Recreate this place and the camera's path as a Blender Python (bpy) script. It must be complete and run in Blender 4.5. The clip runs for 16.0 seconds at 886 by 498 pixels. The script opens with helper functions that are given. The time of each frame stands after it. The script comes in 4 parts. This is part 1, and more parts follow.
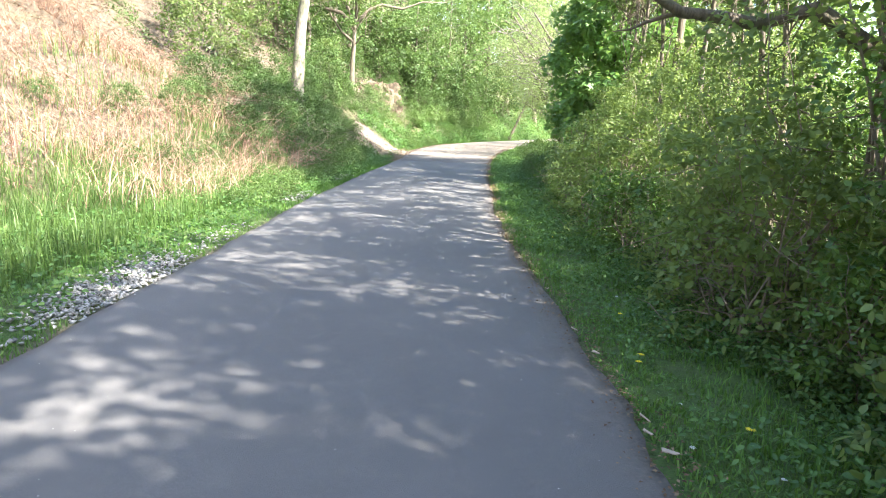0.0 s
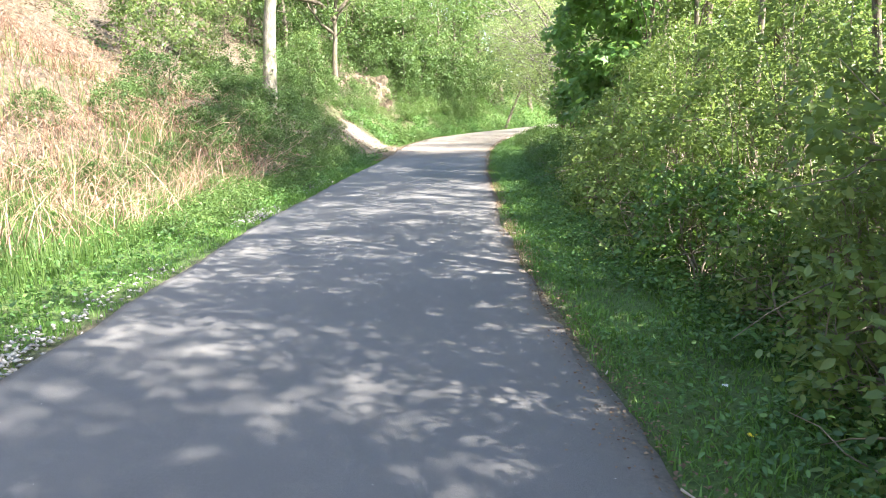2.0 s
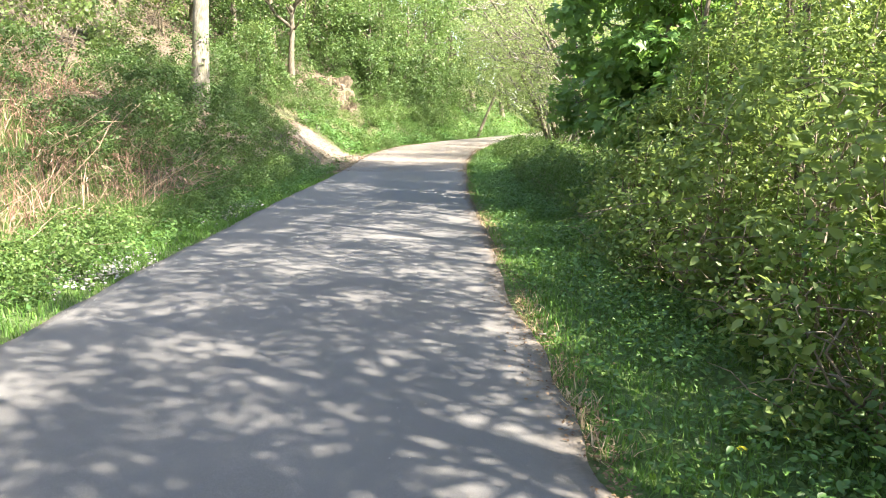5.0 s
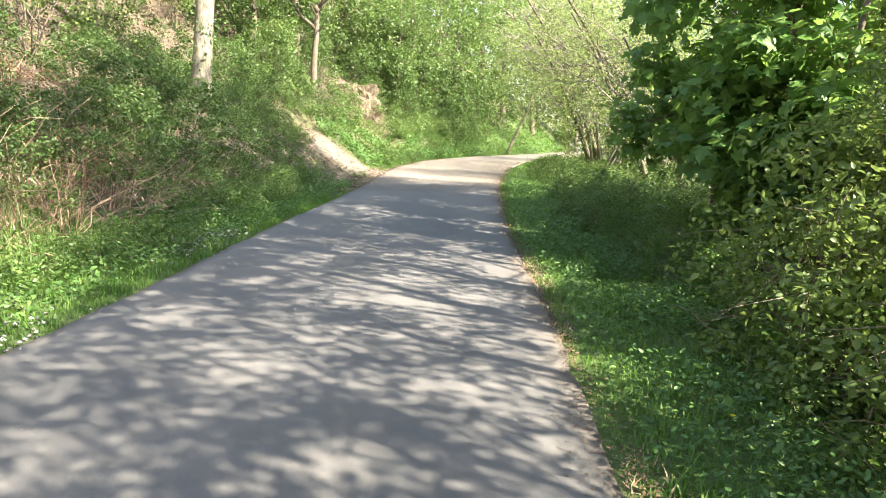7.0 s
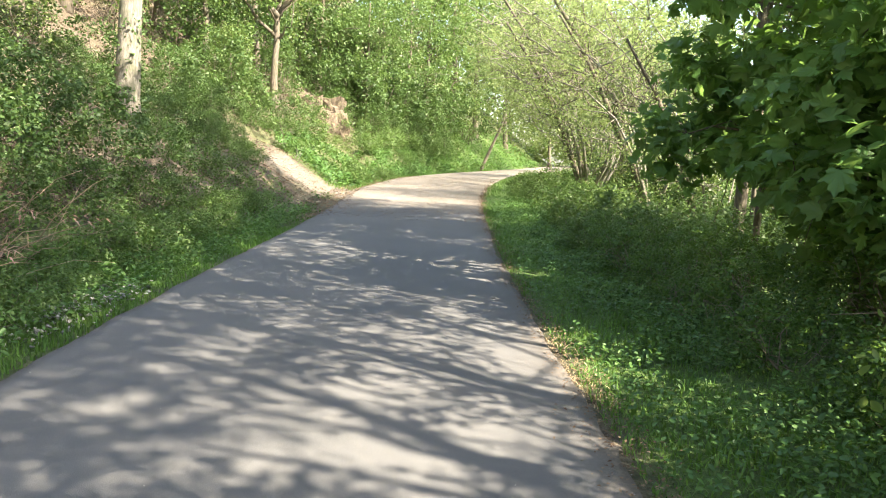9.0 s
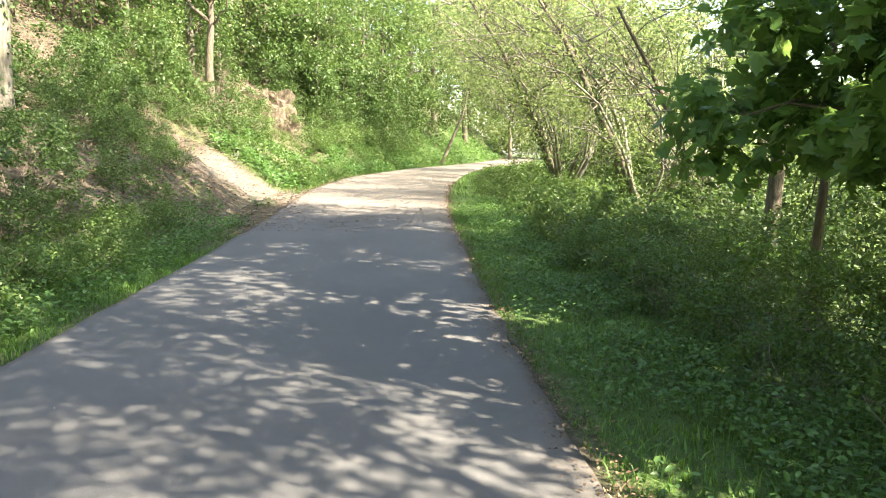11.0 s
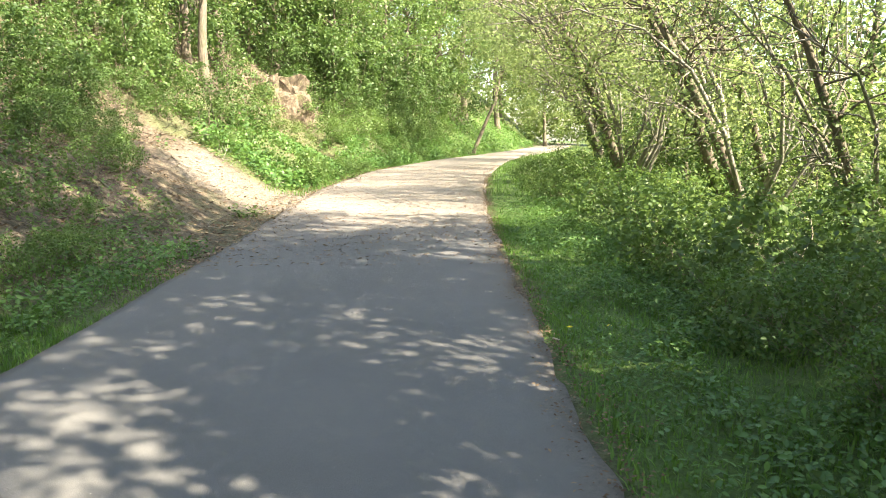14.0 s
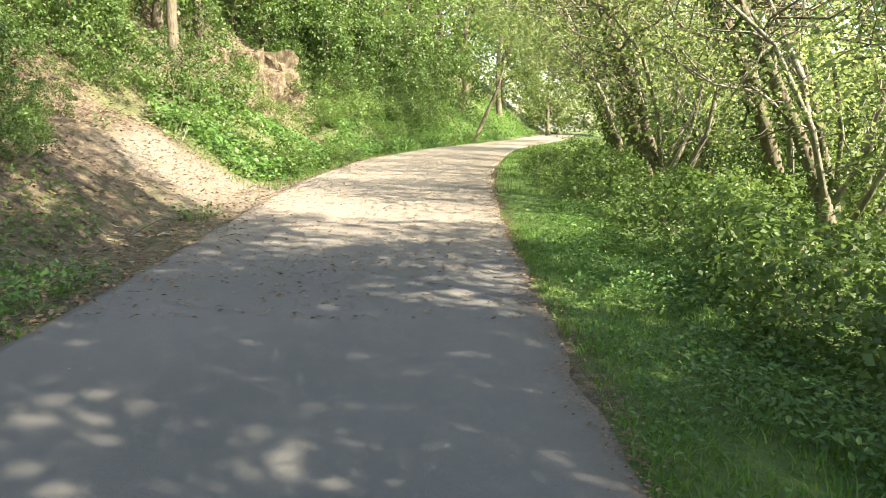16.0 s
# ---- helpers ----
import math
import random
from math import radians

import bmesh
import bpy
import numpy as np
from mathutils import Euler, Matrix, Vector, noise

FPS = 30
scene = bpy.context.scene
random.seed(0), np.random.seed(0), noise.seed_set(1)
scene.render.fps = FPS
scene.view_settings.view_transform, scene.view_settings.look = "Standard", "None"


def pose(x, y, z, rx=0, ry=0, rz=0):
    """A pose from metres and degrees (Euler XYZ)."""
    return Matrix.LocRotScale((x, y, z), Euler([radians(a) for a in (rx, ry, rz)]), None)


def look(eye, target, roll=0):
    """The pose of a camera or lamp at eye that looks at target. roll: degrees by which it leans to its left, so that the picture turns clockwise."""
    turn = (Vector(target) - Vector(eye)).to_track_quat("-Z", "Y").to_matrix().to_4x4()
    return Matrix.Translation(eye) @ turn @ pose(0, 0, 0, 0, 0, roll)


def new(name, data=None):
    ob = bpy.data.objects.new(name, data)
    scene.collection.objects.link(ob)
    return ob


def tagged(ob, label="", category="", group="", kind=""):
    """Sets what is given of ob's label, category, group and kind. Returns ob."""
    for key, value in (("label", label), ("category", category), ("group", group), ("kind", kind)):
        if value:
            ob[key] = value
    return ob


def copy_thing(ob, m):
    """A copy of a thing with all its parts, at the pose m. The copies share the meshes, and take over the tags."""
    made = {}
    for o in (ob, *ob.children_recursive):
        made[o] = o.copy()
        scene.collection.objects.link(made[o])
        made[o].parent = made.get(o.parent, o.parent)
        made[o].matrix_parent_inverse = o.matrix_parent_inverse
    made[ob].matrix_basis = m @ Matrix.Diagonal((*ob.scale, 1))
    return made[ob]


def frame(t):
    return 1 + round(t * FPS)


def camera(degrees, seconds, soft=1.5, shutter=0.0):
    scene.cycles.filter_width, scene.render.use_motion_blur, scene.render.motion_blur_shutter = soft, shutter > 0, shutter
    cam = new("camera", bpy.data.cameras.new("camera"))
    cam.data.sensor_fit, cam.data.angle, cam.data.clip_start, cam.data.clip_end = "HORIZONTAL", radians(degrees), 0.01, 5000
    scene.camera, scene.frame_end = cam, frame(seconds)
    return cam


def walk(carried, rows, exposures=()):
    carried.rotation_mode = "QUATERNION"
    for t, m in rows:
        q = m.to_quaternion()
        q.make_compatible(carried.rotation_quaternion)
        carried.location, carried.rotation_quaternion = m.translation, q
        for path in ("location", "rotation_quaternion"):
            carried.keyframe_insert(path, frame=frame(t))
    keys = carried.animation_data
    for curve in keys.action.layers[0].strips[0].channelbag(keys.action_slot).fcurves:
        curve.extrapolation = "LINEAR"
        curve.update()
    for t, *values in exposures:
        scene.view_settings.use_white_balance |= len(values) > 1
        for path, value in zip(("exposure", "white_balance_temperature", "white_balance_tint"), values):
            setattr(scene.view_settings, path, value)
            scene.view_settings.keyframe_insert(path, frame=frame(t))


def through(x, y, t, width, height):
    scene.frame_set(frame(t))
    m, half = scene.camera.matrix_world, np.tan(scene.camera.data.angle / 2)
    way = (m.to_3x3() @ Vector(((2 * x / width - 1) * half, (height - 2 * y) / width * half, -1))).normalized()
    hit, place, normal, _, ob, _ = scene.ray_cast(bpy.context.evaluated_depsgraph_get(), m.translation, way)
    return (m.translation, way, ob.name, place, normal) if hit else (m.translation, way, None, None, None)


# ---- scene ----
cam = camera(64.2, 16.0, soft=1.0)

PATH = [
    (0, (0.0, 0.0, 1.502), (-0.039, 1.968, 1.15), 2.5),
    (0.5, (-0.002, 0.641, 1.489), (0.066, 2.605, 1.119), 1.5),
    (1, (-0.007, 1.287, 1.48), (-0.075, 3.249, 1.097), 2.1),
    (1.5, (0.011, 1.925, 1.475), (-0.03, 3.887, 1.092), -3.2),
    (2, (0.031, 2.591, 1.484), (-0.013, 4.555, 1.11), -1.0),
    (2.5, (0.018, 3.254, 1.488), (0.02, 5.221, 1.126), -1.1),
    (3, (-0.001, 3.939, 1.491), (-0.031, 5.906, 1.134), -0.8),
    (3.2, (-0.009, 4.213, 1.49), (-0.053, 6.181, 1.134), -0.5),
    (5.3, (-0.085, 7.097, 1.42), (-0.029, 9.065, 1.066), 0.4),
    (5.5, (-0.098, 7.374, 1.421), (-0.092, 9.343, 1.07), 0.8),
    (6, (-0.12, 8.069, 1.427), (-0.183, 10.039, 1.09), 0.5),
    (6.5, (-0.147, 8.743, 1.427), (-0.232, 10.715, 1.101), 1.2),
    (7, (-0.17, 9.405, 1.431), (-0.179, 11.379, 1.113), 2.9),
    (7.5, (-0.213, 10.051, 1.429), (-0.312, 12.027, 1.138), 3.2),
    (8, (-0.27, 10.712, 1.435), (-0.215, 12.696, 1.185), 3.8),
    (8.5, (-0.305, 11.371, 1.437), (-0.313, 13.355, 1.191), 3.3),
    (9, (-0.32, 12.066, 1.443), (-0.249, 14.046, 1.171), 2.7),
    (9.2, (-0.316, 12.339, 1.444), (-0.234, 14.316, 1.159), 2.5),
    (11.3, (-0.24, 15.145, 1.477), (-0.055, 17.115, 1.191), 1.2),
    (11.5, (-0.228, 15.413, 1.479), (-0.103, 17.387, 1.184), 1.2),
    (12, (-0.192, 16.081, 1.479), (-0.057, 18.052, 1.164), 0.6),
    (12.5, (-0.137, 16.753, 1.475), (0.001, 18.723, 1.161), 0.7),
    (13, (-0.095, 17.44, 1.47), (0.019, 19.407, 1.129), 0.0),
    (13.5, (-0.056, 18.141, 1.464), (0.13, 20.104, 1.13), 0.4),
    (14, (-0.034, 18.836, 1.452), (0.057, 20.808, 1.134), -0.2),
    (14.5, (-0.029, 19.526, 1.441), (0.187, 21.483, 1.089), 0.3),
    (15, (-0.026, 20.229, 1.444), (0.07, 22.194, 1.085), 0.0),
    (15.5, (-0.011, 20.922, 1.443), (0.261, 22.873, 1.095), 1.0),
    (16, (0.0, 21.62, 1.436), (0.103, 23.586, 1.081), 1.2),
]
walk(cam, [(t, look(eye, target, roll)) for t, eye, target, roll in PATH], [(0, 2.82, 6500, 11), (3, 2.72, 6650, 11), (6, 2.62, 7200, 10), (9, 2.42, 7350, 9), (11.5, 2.56, 7500, 9), (14, 2.55, 7700, 7), (16, 2.28, 7900, 6)])


# ---- world, sun ----
SUN_TO = Vector((0.60, -0.40, 0.70)).normalized()
world = bpy.data.worlds.new("world")
scene.world = world
world.use_nodes = True
wn, wl = world.node_tree.nodes, world.node_tree.links
sky = wn.new("ShaderNodeTexSky")
sky.sky_type = "NISHITA"
sky.sun_disc = False
sky.sun_elevation = math.asin(SUN_TO.z)
sky.sun_rotation = math.atan2(SUN_TO.x, SUN_TO.y)
sky.air_density, sky.dust_density, sky.ozone_density = 1.0, 1.5, 1.0
wn["Background"].inputs["Strength"].default_value = 0.12
wl.new(sky.outputs["Color"], wn["Background"].inputs["Color"])
sun_data = bpy.data.lights.new("sun", "SUN")
sun_data.energy, sun_data.angle, sun_data.color = 4.9, radians(0.53), (1.0, 0.95, 0.86)
sun = new("sun", sun_data)
sun.matrix_world = look(SUN_TO * 60, (0, 0, 0))


# ---- materials ----
def nodes_of(name):
    m = bpy.data.materials.new(name)
    m.use_nodes = True
    nt = m.node_tree
    return m, nt, nt.nodes, nt.links, nt.nodes["Principled BSDF"]


def ramp(nt, fac, stops):
    r = nt.nodes.new("ShaderNodeValToRGB")
    els = r.color_ramp.elements
    while len(els) < len(stops):
        els.new(0.5)
    for e, (p, c) in zip(els, stops):
        e.position, e.color = p, (*c, 1)
    nt.links.new(fac, r.inputs["Fac"])
    return r.outputs["Color"]


def noise_tex(nt, scale, detail=4.0, rough=0.55, vec=None):
    n = nt.nodes.new("ShaderNodeTexNoise")
    n.inputs["Scale"].default_value, n.inputs["Detail"].default_value, n.inputs["Roughness"].default_value = scale, detail, rough
    if vec is not None:
        nt.links.new(vec, n.inputs["Vector"])
    return n.outputs["Fac"]


def mix_col(nt, fac, a, b, mode="MIX"):
    m = nt.nodes.new("ShaderNodeMix")
    m.data_type, m.blend_type = "RGBA", mode
    for sock, v in ((m.inputs[0], fac), (m.inputs[6], a), (m.inputs[7], b)):
        if isinstance(v, (int, float)):
            sock.default_value = v
        elif isinstance(v, tuple):
            sock.default_value = (*v, 1)
        else:
            nt.links.new(v, sock)
    return m.outputs[2]


def math_node(nt, op, a, b=None, clamp=False):
    m = nt.nodes.new("ShaderNodeMath")
    m.operation, m.use_clamp = op, clamp
    for sock, v in ((m.inputs[0], a), (m.inputs[1], b)):
        if v is None:
            continue
        if isinstance(v, (int, float)):
            sock.default_value = v
        else:
            nt.links.new(v, sock)
    return m.outputs[0]


def bump(nt, height, strength, distance, target):
    b = nt.nodes.new("ShaderNodeBump")
    b.inputs["Strength"].default_value, b.inputs["Distance"].default_value = strength, distance
    nt.links.new(height, b.inputs["Height"])
    nt.links.new(b.outputs["Normal"], target.inputs["Normal"])


def world_pos(nt):
    return nt.nodes.new("ShaderNodeNewGeometry").outputs["Position"]


def leaf_material(name, dark, mid, light, through, gloss=0.45, share=0.38):
    m, nt, n, l, bsdf = nodes_of(name)
    geo = n.new("ShaderNodeNewGeometry")
    info = n.new("ShaderNodeObjectInfo")
    mixed = math_node(nt, "ADD", math_node(nt, "MULTIPLY", geo.outputs["Random Per Island"], 0.75),
                      math_node(nt, "MULTIPLY", info.outputs["Random"], 0.25))
    col = ramp(nt, mixed, ((0.0, dark), (0.5, mid), (1.0, light)))
    l.new(col, bsdf.inputs["Base Color"])
    bsdf.inputs["Roughness"].default_value = gloss + 0.1
    bsdf.inputs["Specular IOR Level"].default_value = 0.4
    tr = n.new("ShaderNodeBsdfTranslucent")
    l.new(mix_col(nt, 0.6, col, through), tr.inputs["Color"])
    mx = n.new("ShaderNodeMixShader")
    mx.inputs[0].default_value = share
    l.new(bsdf.outputs[0], mx.inputs[1])
    l.new(tr.outputs[0], mx.inputs[2])
    l.new(mx.outputs[0], n["Material Output"].inputs["Surface"])
    return m


def bark_material(name, a, b, moss=(0.07, 0.09, 0.03), moss_amount=0.35):
    m, nt, n, l, bsdf = nodes_of(name)
    pos = world_pos(nt)
    mp = n.new("ShaderNodeMapping")
    mp.inputs["Scale"].default_value = (1, 1, 0.25)
    l.new(pos, mp.inputs["Vector"])
    f = noise_tex(nt, 22, 6, 0.65, mp.outputs[0])
    g = noise_tex(nt, 3.0, 3, 0.6, pos)
    col = ramp(nt, f, ((0.3, a), (0.7, b)))
    mossy = ramp(nt, g, ((0.45, (0, 0, 0)), (0.7, (moss_amount,) * 3)))
    l.new(mix_col(nt, mossy, col, moss), bsdf.inputs["Base Color"])
    bsdf.inputs["Roughness"].default_value = 0.9
    bump(nt, f, 0.7, 0.03, bsdf)
    return m


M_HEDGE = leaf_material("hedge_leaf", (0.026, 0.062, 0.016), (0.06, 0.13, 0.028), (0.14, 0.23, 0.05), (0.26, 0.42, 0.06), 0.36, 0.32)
# the same hedge leaf, lightened: sunlight through the hedge is put into its colour
M_HEDGE_SUNLIT = leaf_material("light_hedge_leaf", (0.055, 0.095, 0.026), (0.115, 0.175, 0.046), (0.205, 0.275, 0.088), (0.37, 0.48, 0.12), 0.34, 0.46)
M_BRAMBLE = leaf_material("bramble_leaf", (0.024, 0.054, 0.014), (0.052, 0.102, 0.025), (0.10, 0.16, 0.045), (0.18, 0.29, 0.06), 0.44, 0.28)
M_SPRING = leaf_material("spring_leaf", (0.036, 0.062, 0.017), (0.09, 0.14, 0.036), (0.165, 0.23, 0.064), (0.31, 0.42, 0.11), 0.38, 0.32)
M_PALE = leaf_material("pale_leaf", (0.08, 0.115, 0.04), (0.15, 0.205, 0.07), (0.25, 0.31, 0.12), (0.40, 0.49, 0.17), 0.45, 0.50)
M_MAPLE = leaf_material("maple_leaf", (0.05, 0.12, 0.03), (0.10, 0.21, 0.05), (0.17, 0.30, 0.085), (0.33, 0.52, 0.11), 0.32, 0.46)
M_GRASS = leaf_material("grass_blade", (0.04, 0.10, 0.018), (0.075, 0.17, 0.028), (0.14, 0.25, 0.05), (0.24, 0.40, 0.06), 0.45, 0.32)
M_WEED = leaf_material("weed_leaf", (0.034, 0.085, 0.022), (0.072, 0.155, 0.038), (0.14, 0.245, 0.062), (0.20, 0.36, 0.06), 0.38, 0.30)
M_LUSH = leaf_material("lush_green", (0.034, 0.068, 0.018), (0.075, 0.135, 0.034), (0.14, 0.215, 0.058), (0.25, 0.37, 0.09), 0.40, 0.35)
M_STRAW = leaf_material("dry_straw", (0.26, 0.18, 0.10), (0.42, 0.31, 0.18), (0.56, 0.45, 0.29), (0.5, 0.38, 0.2), 0.7, 0.15)
M_RUST = leaf_material("dead_bracken", (0.16, 0.083, 0.058), (0.345, 0.21, 0.155), (0.54, 0.385, 0.30), (0.45, 0.3, 0.2), 0.75, 0.15)
M_LITTER = leaf_material("dead_leaf", (0.06, 0.035, 0.02), (0.165, 0.105, 0.062), (0.34, 0.25, 0.16), (0.2, 0.13, 0.06), 0.75, 0.1)
M_BARK_PALE = bark_material("pale_bark", (0.085, 0.075, 0.06), (0.31, 0.275, 0.22), moss_amount=0.7)
M_BARK = bark_material("brown_bark", (0.07, 0.055, 0.04), (0.20, 0.165, 0.125))
M_BARK_GREY = bark_material("grey_bark", (0.09, 0.08, 0.065), (0.29, 0.265, 0.22), moss_amount=0.45)
M_TWIG = bark_material("twig_bark", (0.13, 0.10, 0.07), (0.30, 0.25, 0.19), moss_amount=0.1)


def asphalt_material():
    m, nt, n, l, bsdf = nodes_of("worn_asphalt")
    pos = world_pos(nt)
    fine = noise_tex(nt, 260, 2, 0.7, pos)
    mid = noise_tex(nt, 9, 5, 0.6, pos)
    big = noise_tex(nt, 0.7, 4, 0.6, pos)
    col = ramp(nt, fine, ((0.3, (0.086, 0.084, 0.083)), (0.62, (0.153, 0.148, 0.144)), (0.8, (0.27, 0.262, 0.25))))
    col = mix_col(nt, 0.5, col, ramp(nt, big, ((0.3, (0.42, 0.42, 0.42)), (0.7, (0.58, 0.58, 0.58)))), "OVERLAY")
    dust = ramp(nt, mid, ((0.55, (0, 0, 0)), (0.85, (0.35, 0.35, 0.35))))
    col = mix_col(nt, dust, col, (0.22, 0.20, 0.17))
    # soil and dry litter trodden over the far stretch, and along the edges
    sep = n.new("ShaderNodeSeparateXYZ")
    l.new(pos, sep.inputs[0])
    far = math_node(nt, "MULTIPLY", math_node(nt, "SUBTRACT", sep.outputs[1], 26.5), 0.16, True)
    att = n.new("ShaderNodeAttribute")
    att.attribute_name = "edge"
    e2 = math_node(nt, "MULTIPLY", att.outputs["Fac"], 0.7)
    cover = math_node(nt, "MAXIMUM", far, e2)
    patch = math_node(nt, "ADD", cover, math_node(nt, "MULTIPLY", math_node(nt, "SUBTRACT", noise_tex(nt, 3.5, 6, 0.7, pos), 0.5), 1.6), True)
    patch = math_node(nt, "MULTIPLY", patch, math_node(nt, "MULTIPLY", cover, 1.6, True))
    soil = ramp(nt, noise_tex(nt, 40, 5, 0.7, pos), ((0.3, (0.13, 0.108, 0.088)), (0.7, (0.34, 0.295, 0.25))))
    dark_soil = ramp(nt, noise_tex(nt, 40, 5, 0.7, pos), ((0.3, (0.055, 0.043, 0.033)), (0.7, (0.17, 0.138, 0.108))))
    # darker soil on the near edges, paler soil over the far stretch
    soil = mix_col(nt, math_node(nt, "MULTIPLY", far, 1.0, True), dark_soil, soil)
    l.new(mix_col(nt, patch, col, soil), bsdf.inputs["Base Color"])
    bsdf.inputs["Roughness"].default_value = 0.88
    bump(nt, math_node(nt, "ADD", fine, math_node(nt, "MULTIPLY", mid, 0.6)), 0.5, 0.012, bsdf)
    return m


def ground_material():
    m, nt, n, l, bsdf = nodes_of("bank_soil")
    pos = world_pos(nt)
    att = n.new("ShaderNodeAttribute")
    att.attribute_name = "zone"
    sep = n.new("ShaderNodeSeparateColor")
    l.new(att.outputs["Color"], sep.inputs[0])
    f = noise_tex(nt, 26, 6, 0.7, pos)
    g = noise_tex(nt, 2.2, 5, 0.65, pos)
    grass = ramp(nt, f, ((0.3, (0.035, 0.07, 0.012)), (0.7, (0.09, 0.155, 0.028))))
    dirt = ramp(nt, f, ((0.32, (0.05, 0.04, 0.031)), (0.5, (0.155, 0.13, 0.105)), (0.68, (0.29, 0.25, 0.205))))
    litter = ramp(nt, noise_tex(nt, 9, 8, 0.8, pos), ((0.36, (0.028, 0.021, 0.015)), (0.5, (0.095, 0.07, 0.048)), (0.66, (0.23, 0.18, 0.13))))
    wob = math_node(nt, "MULTIPLY", math_node(nt, "SUBTRACT", g, 0.5), 1.2)
    col = mix_col(nt, math_node(nt, "ADD", sep.outputs[0], wob, True), litter, grass)
    dm = math_node(nt, "ADD", sep.outputs[1], math_node(nt, "MULTIPLY", wob, math_node(nt, "MULTIPLY", sep.outputs[1], 1.0)), True)
    col = mix_col(nt, dm, col, dirt)
    l.new(col, bsdf.inputs["Base Color"])
    bsdf.inputs["Roughness"].default_value = 0.95
    bump(nt, math_node(nt, "ADD", f, g), 0.8, 0.05, bsdf)
    return m


def rock_material(name, a, b, c):
    m, nt, n, l, bsdf = nodes_of(name)
    pos = world_pos(nt)
    f = noise_tex(nt, 6, 8, 0.7, pos)
    g = noise_tex(nt, 1.4, 4, 0.6, pos)
    col = ramp(nt, f, ((0.3, a), (0.5, b), (0.72, c)))
    col = mix_col(nt, ramp(nt, g, ((0.5, (0, 0, 0)), (0.68, (0.6, 0.6, 0.6)))), col, (0.10, 0.11, 0.045))
    l.new(col, bsdf.inputs["Base Color"])
    bsdf.inputs["Roughness"].default_value = 0.92
    bump(nt, f, 0.9, 0.08, bsdf)
    return m


def plain_material(name, lo, hi, scale=30, rough=0.8):
    m, nt, n, l, bsdf = nodes_of(name)
    geo = n.new("ShaderNodeNewGeometry")
    v = math_node(nt, "ADD", math_node(nt, "MULTIPLY", geo.outputs["Random Per Island"], 0.6),
                  math_node(nt, "MULTIPLY", noise_tex(nt, scale, 4, 0.6, geo.outputs["Position"]), 0.4))
    l.new(ramp(nt, v, ((0.15, lo), (0.85, hi))), bsdf.inputs["Base Color"])
    bsdf.inputs["Roughness"].default_value = rough
    return m


M_ROAD = asphalt_material()
M_GROUND = ground_material()
M_ROCK = rock_material("sandstone", (0.025, 0.019, 0.014), (0.115, 0.085, 0.058), (0.27, 0.215, 0.15))
M_CHIP = plain_material("pale_stone", (0.11, 0.105, 0.098), (0.43, 0.415, 0.39))
M_WOODCHIP = plain_material("wood_chip", (0.20, 0.15, 0.10), (0.48, 0.41, 0.33))
M_DRY_STEM = plain_material("dry_stem", (0.16, 0.10, 0.066), (0.42, 0.31, 0.22))
M_YELLOW = plain_material("yellow_petal", (0.75, 0.55, 0.02), (0.85, 0.68, 0.04))
M_WHITE = plain_material("white_petal", (0.75, 0.75, 0.72), (0.82, 0.82, 0.8))

# ---- plan: the lane and the lie of the land ----
LEFT_EDGE = ((-40, -2.6), (5, -2.6), (13, -2.8), (19, -2.68), (27, -2.45), (38, -2.5), (47.5, -1.7), (54, -0.2), (61, 1.5), (70, 4.6), (85, 9.4), (100, 13.6), (140, 24))
RIGHT_EDGE = ((-40, 1.05), (3, 1.02), (7, 0.79), (10.5, 0.58), (12.2, 0.61), (15, 0.74), (20, 0.75), (22.3, 0.84), (24.5, 0.97), (30, 1.25), (37.7, 1.95), (44, 2.75), (52, 4.1), (61, 6.0), (70, 8.9), (85, 13.6), (100, 17.8), (140, 28.5))


def smooth_line(pts):
    ys = np.arange(-40, 141, 1.0)
    v = np.interp(ys, [p[0] for p in pts], [p[1] for p in pts])
    k = np.array([1, 2, 3, 4, 3, 2, 1], float)
    return ys, np.convolve(np.pad(v, 3, mode="edge"), k / k.sum(), "valid")


LY, LX = smooth_line(LEFT_EDGE)
RY, RX = smooth_line(RIGHT_EDGE)


def x_left(y):
    return np.interp(y, LY, LX)


def x_right(y):
    return np.interp(y, RY, RX)


def smoothstep(a, b, v):
    t = np.clip((v - a) / (b - a), 0, 1)
    return t * t * (3 - 2 * t)


def verge_width(y):
    return 2.3 - 1.45 * smoothstep(11, 18.5, y)


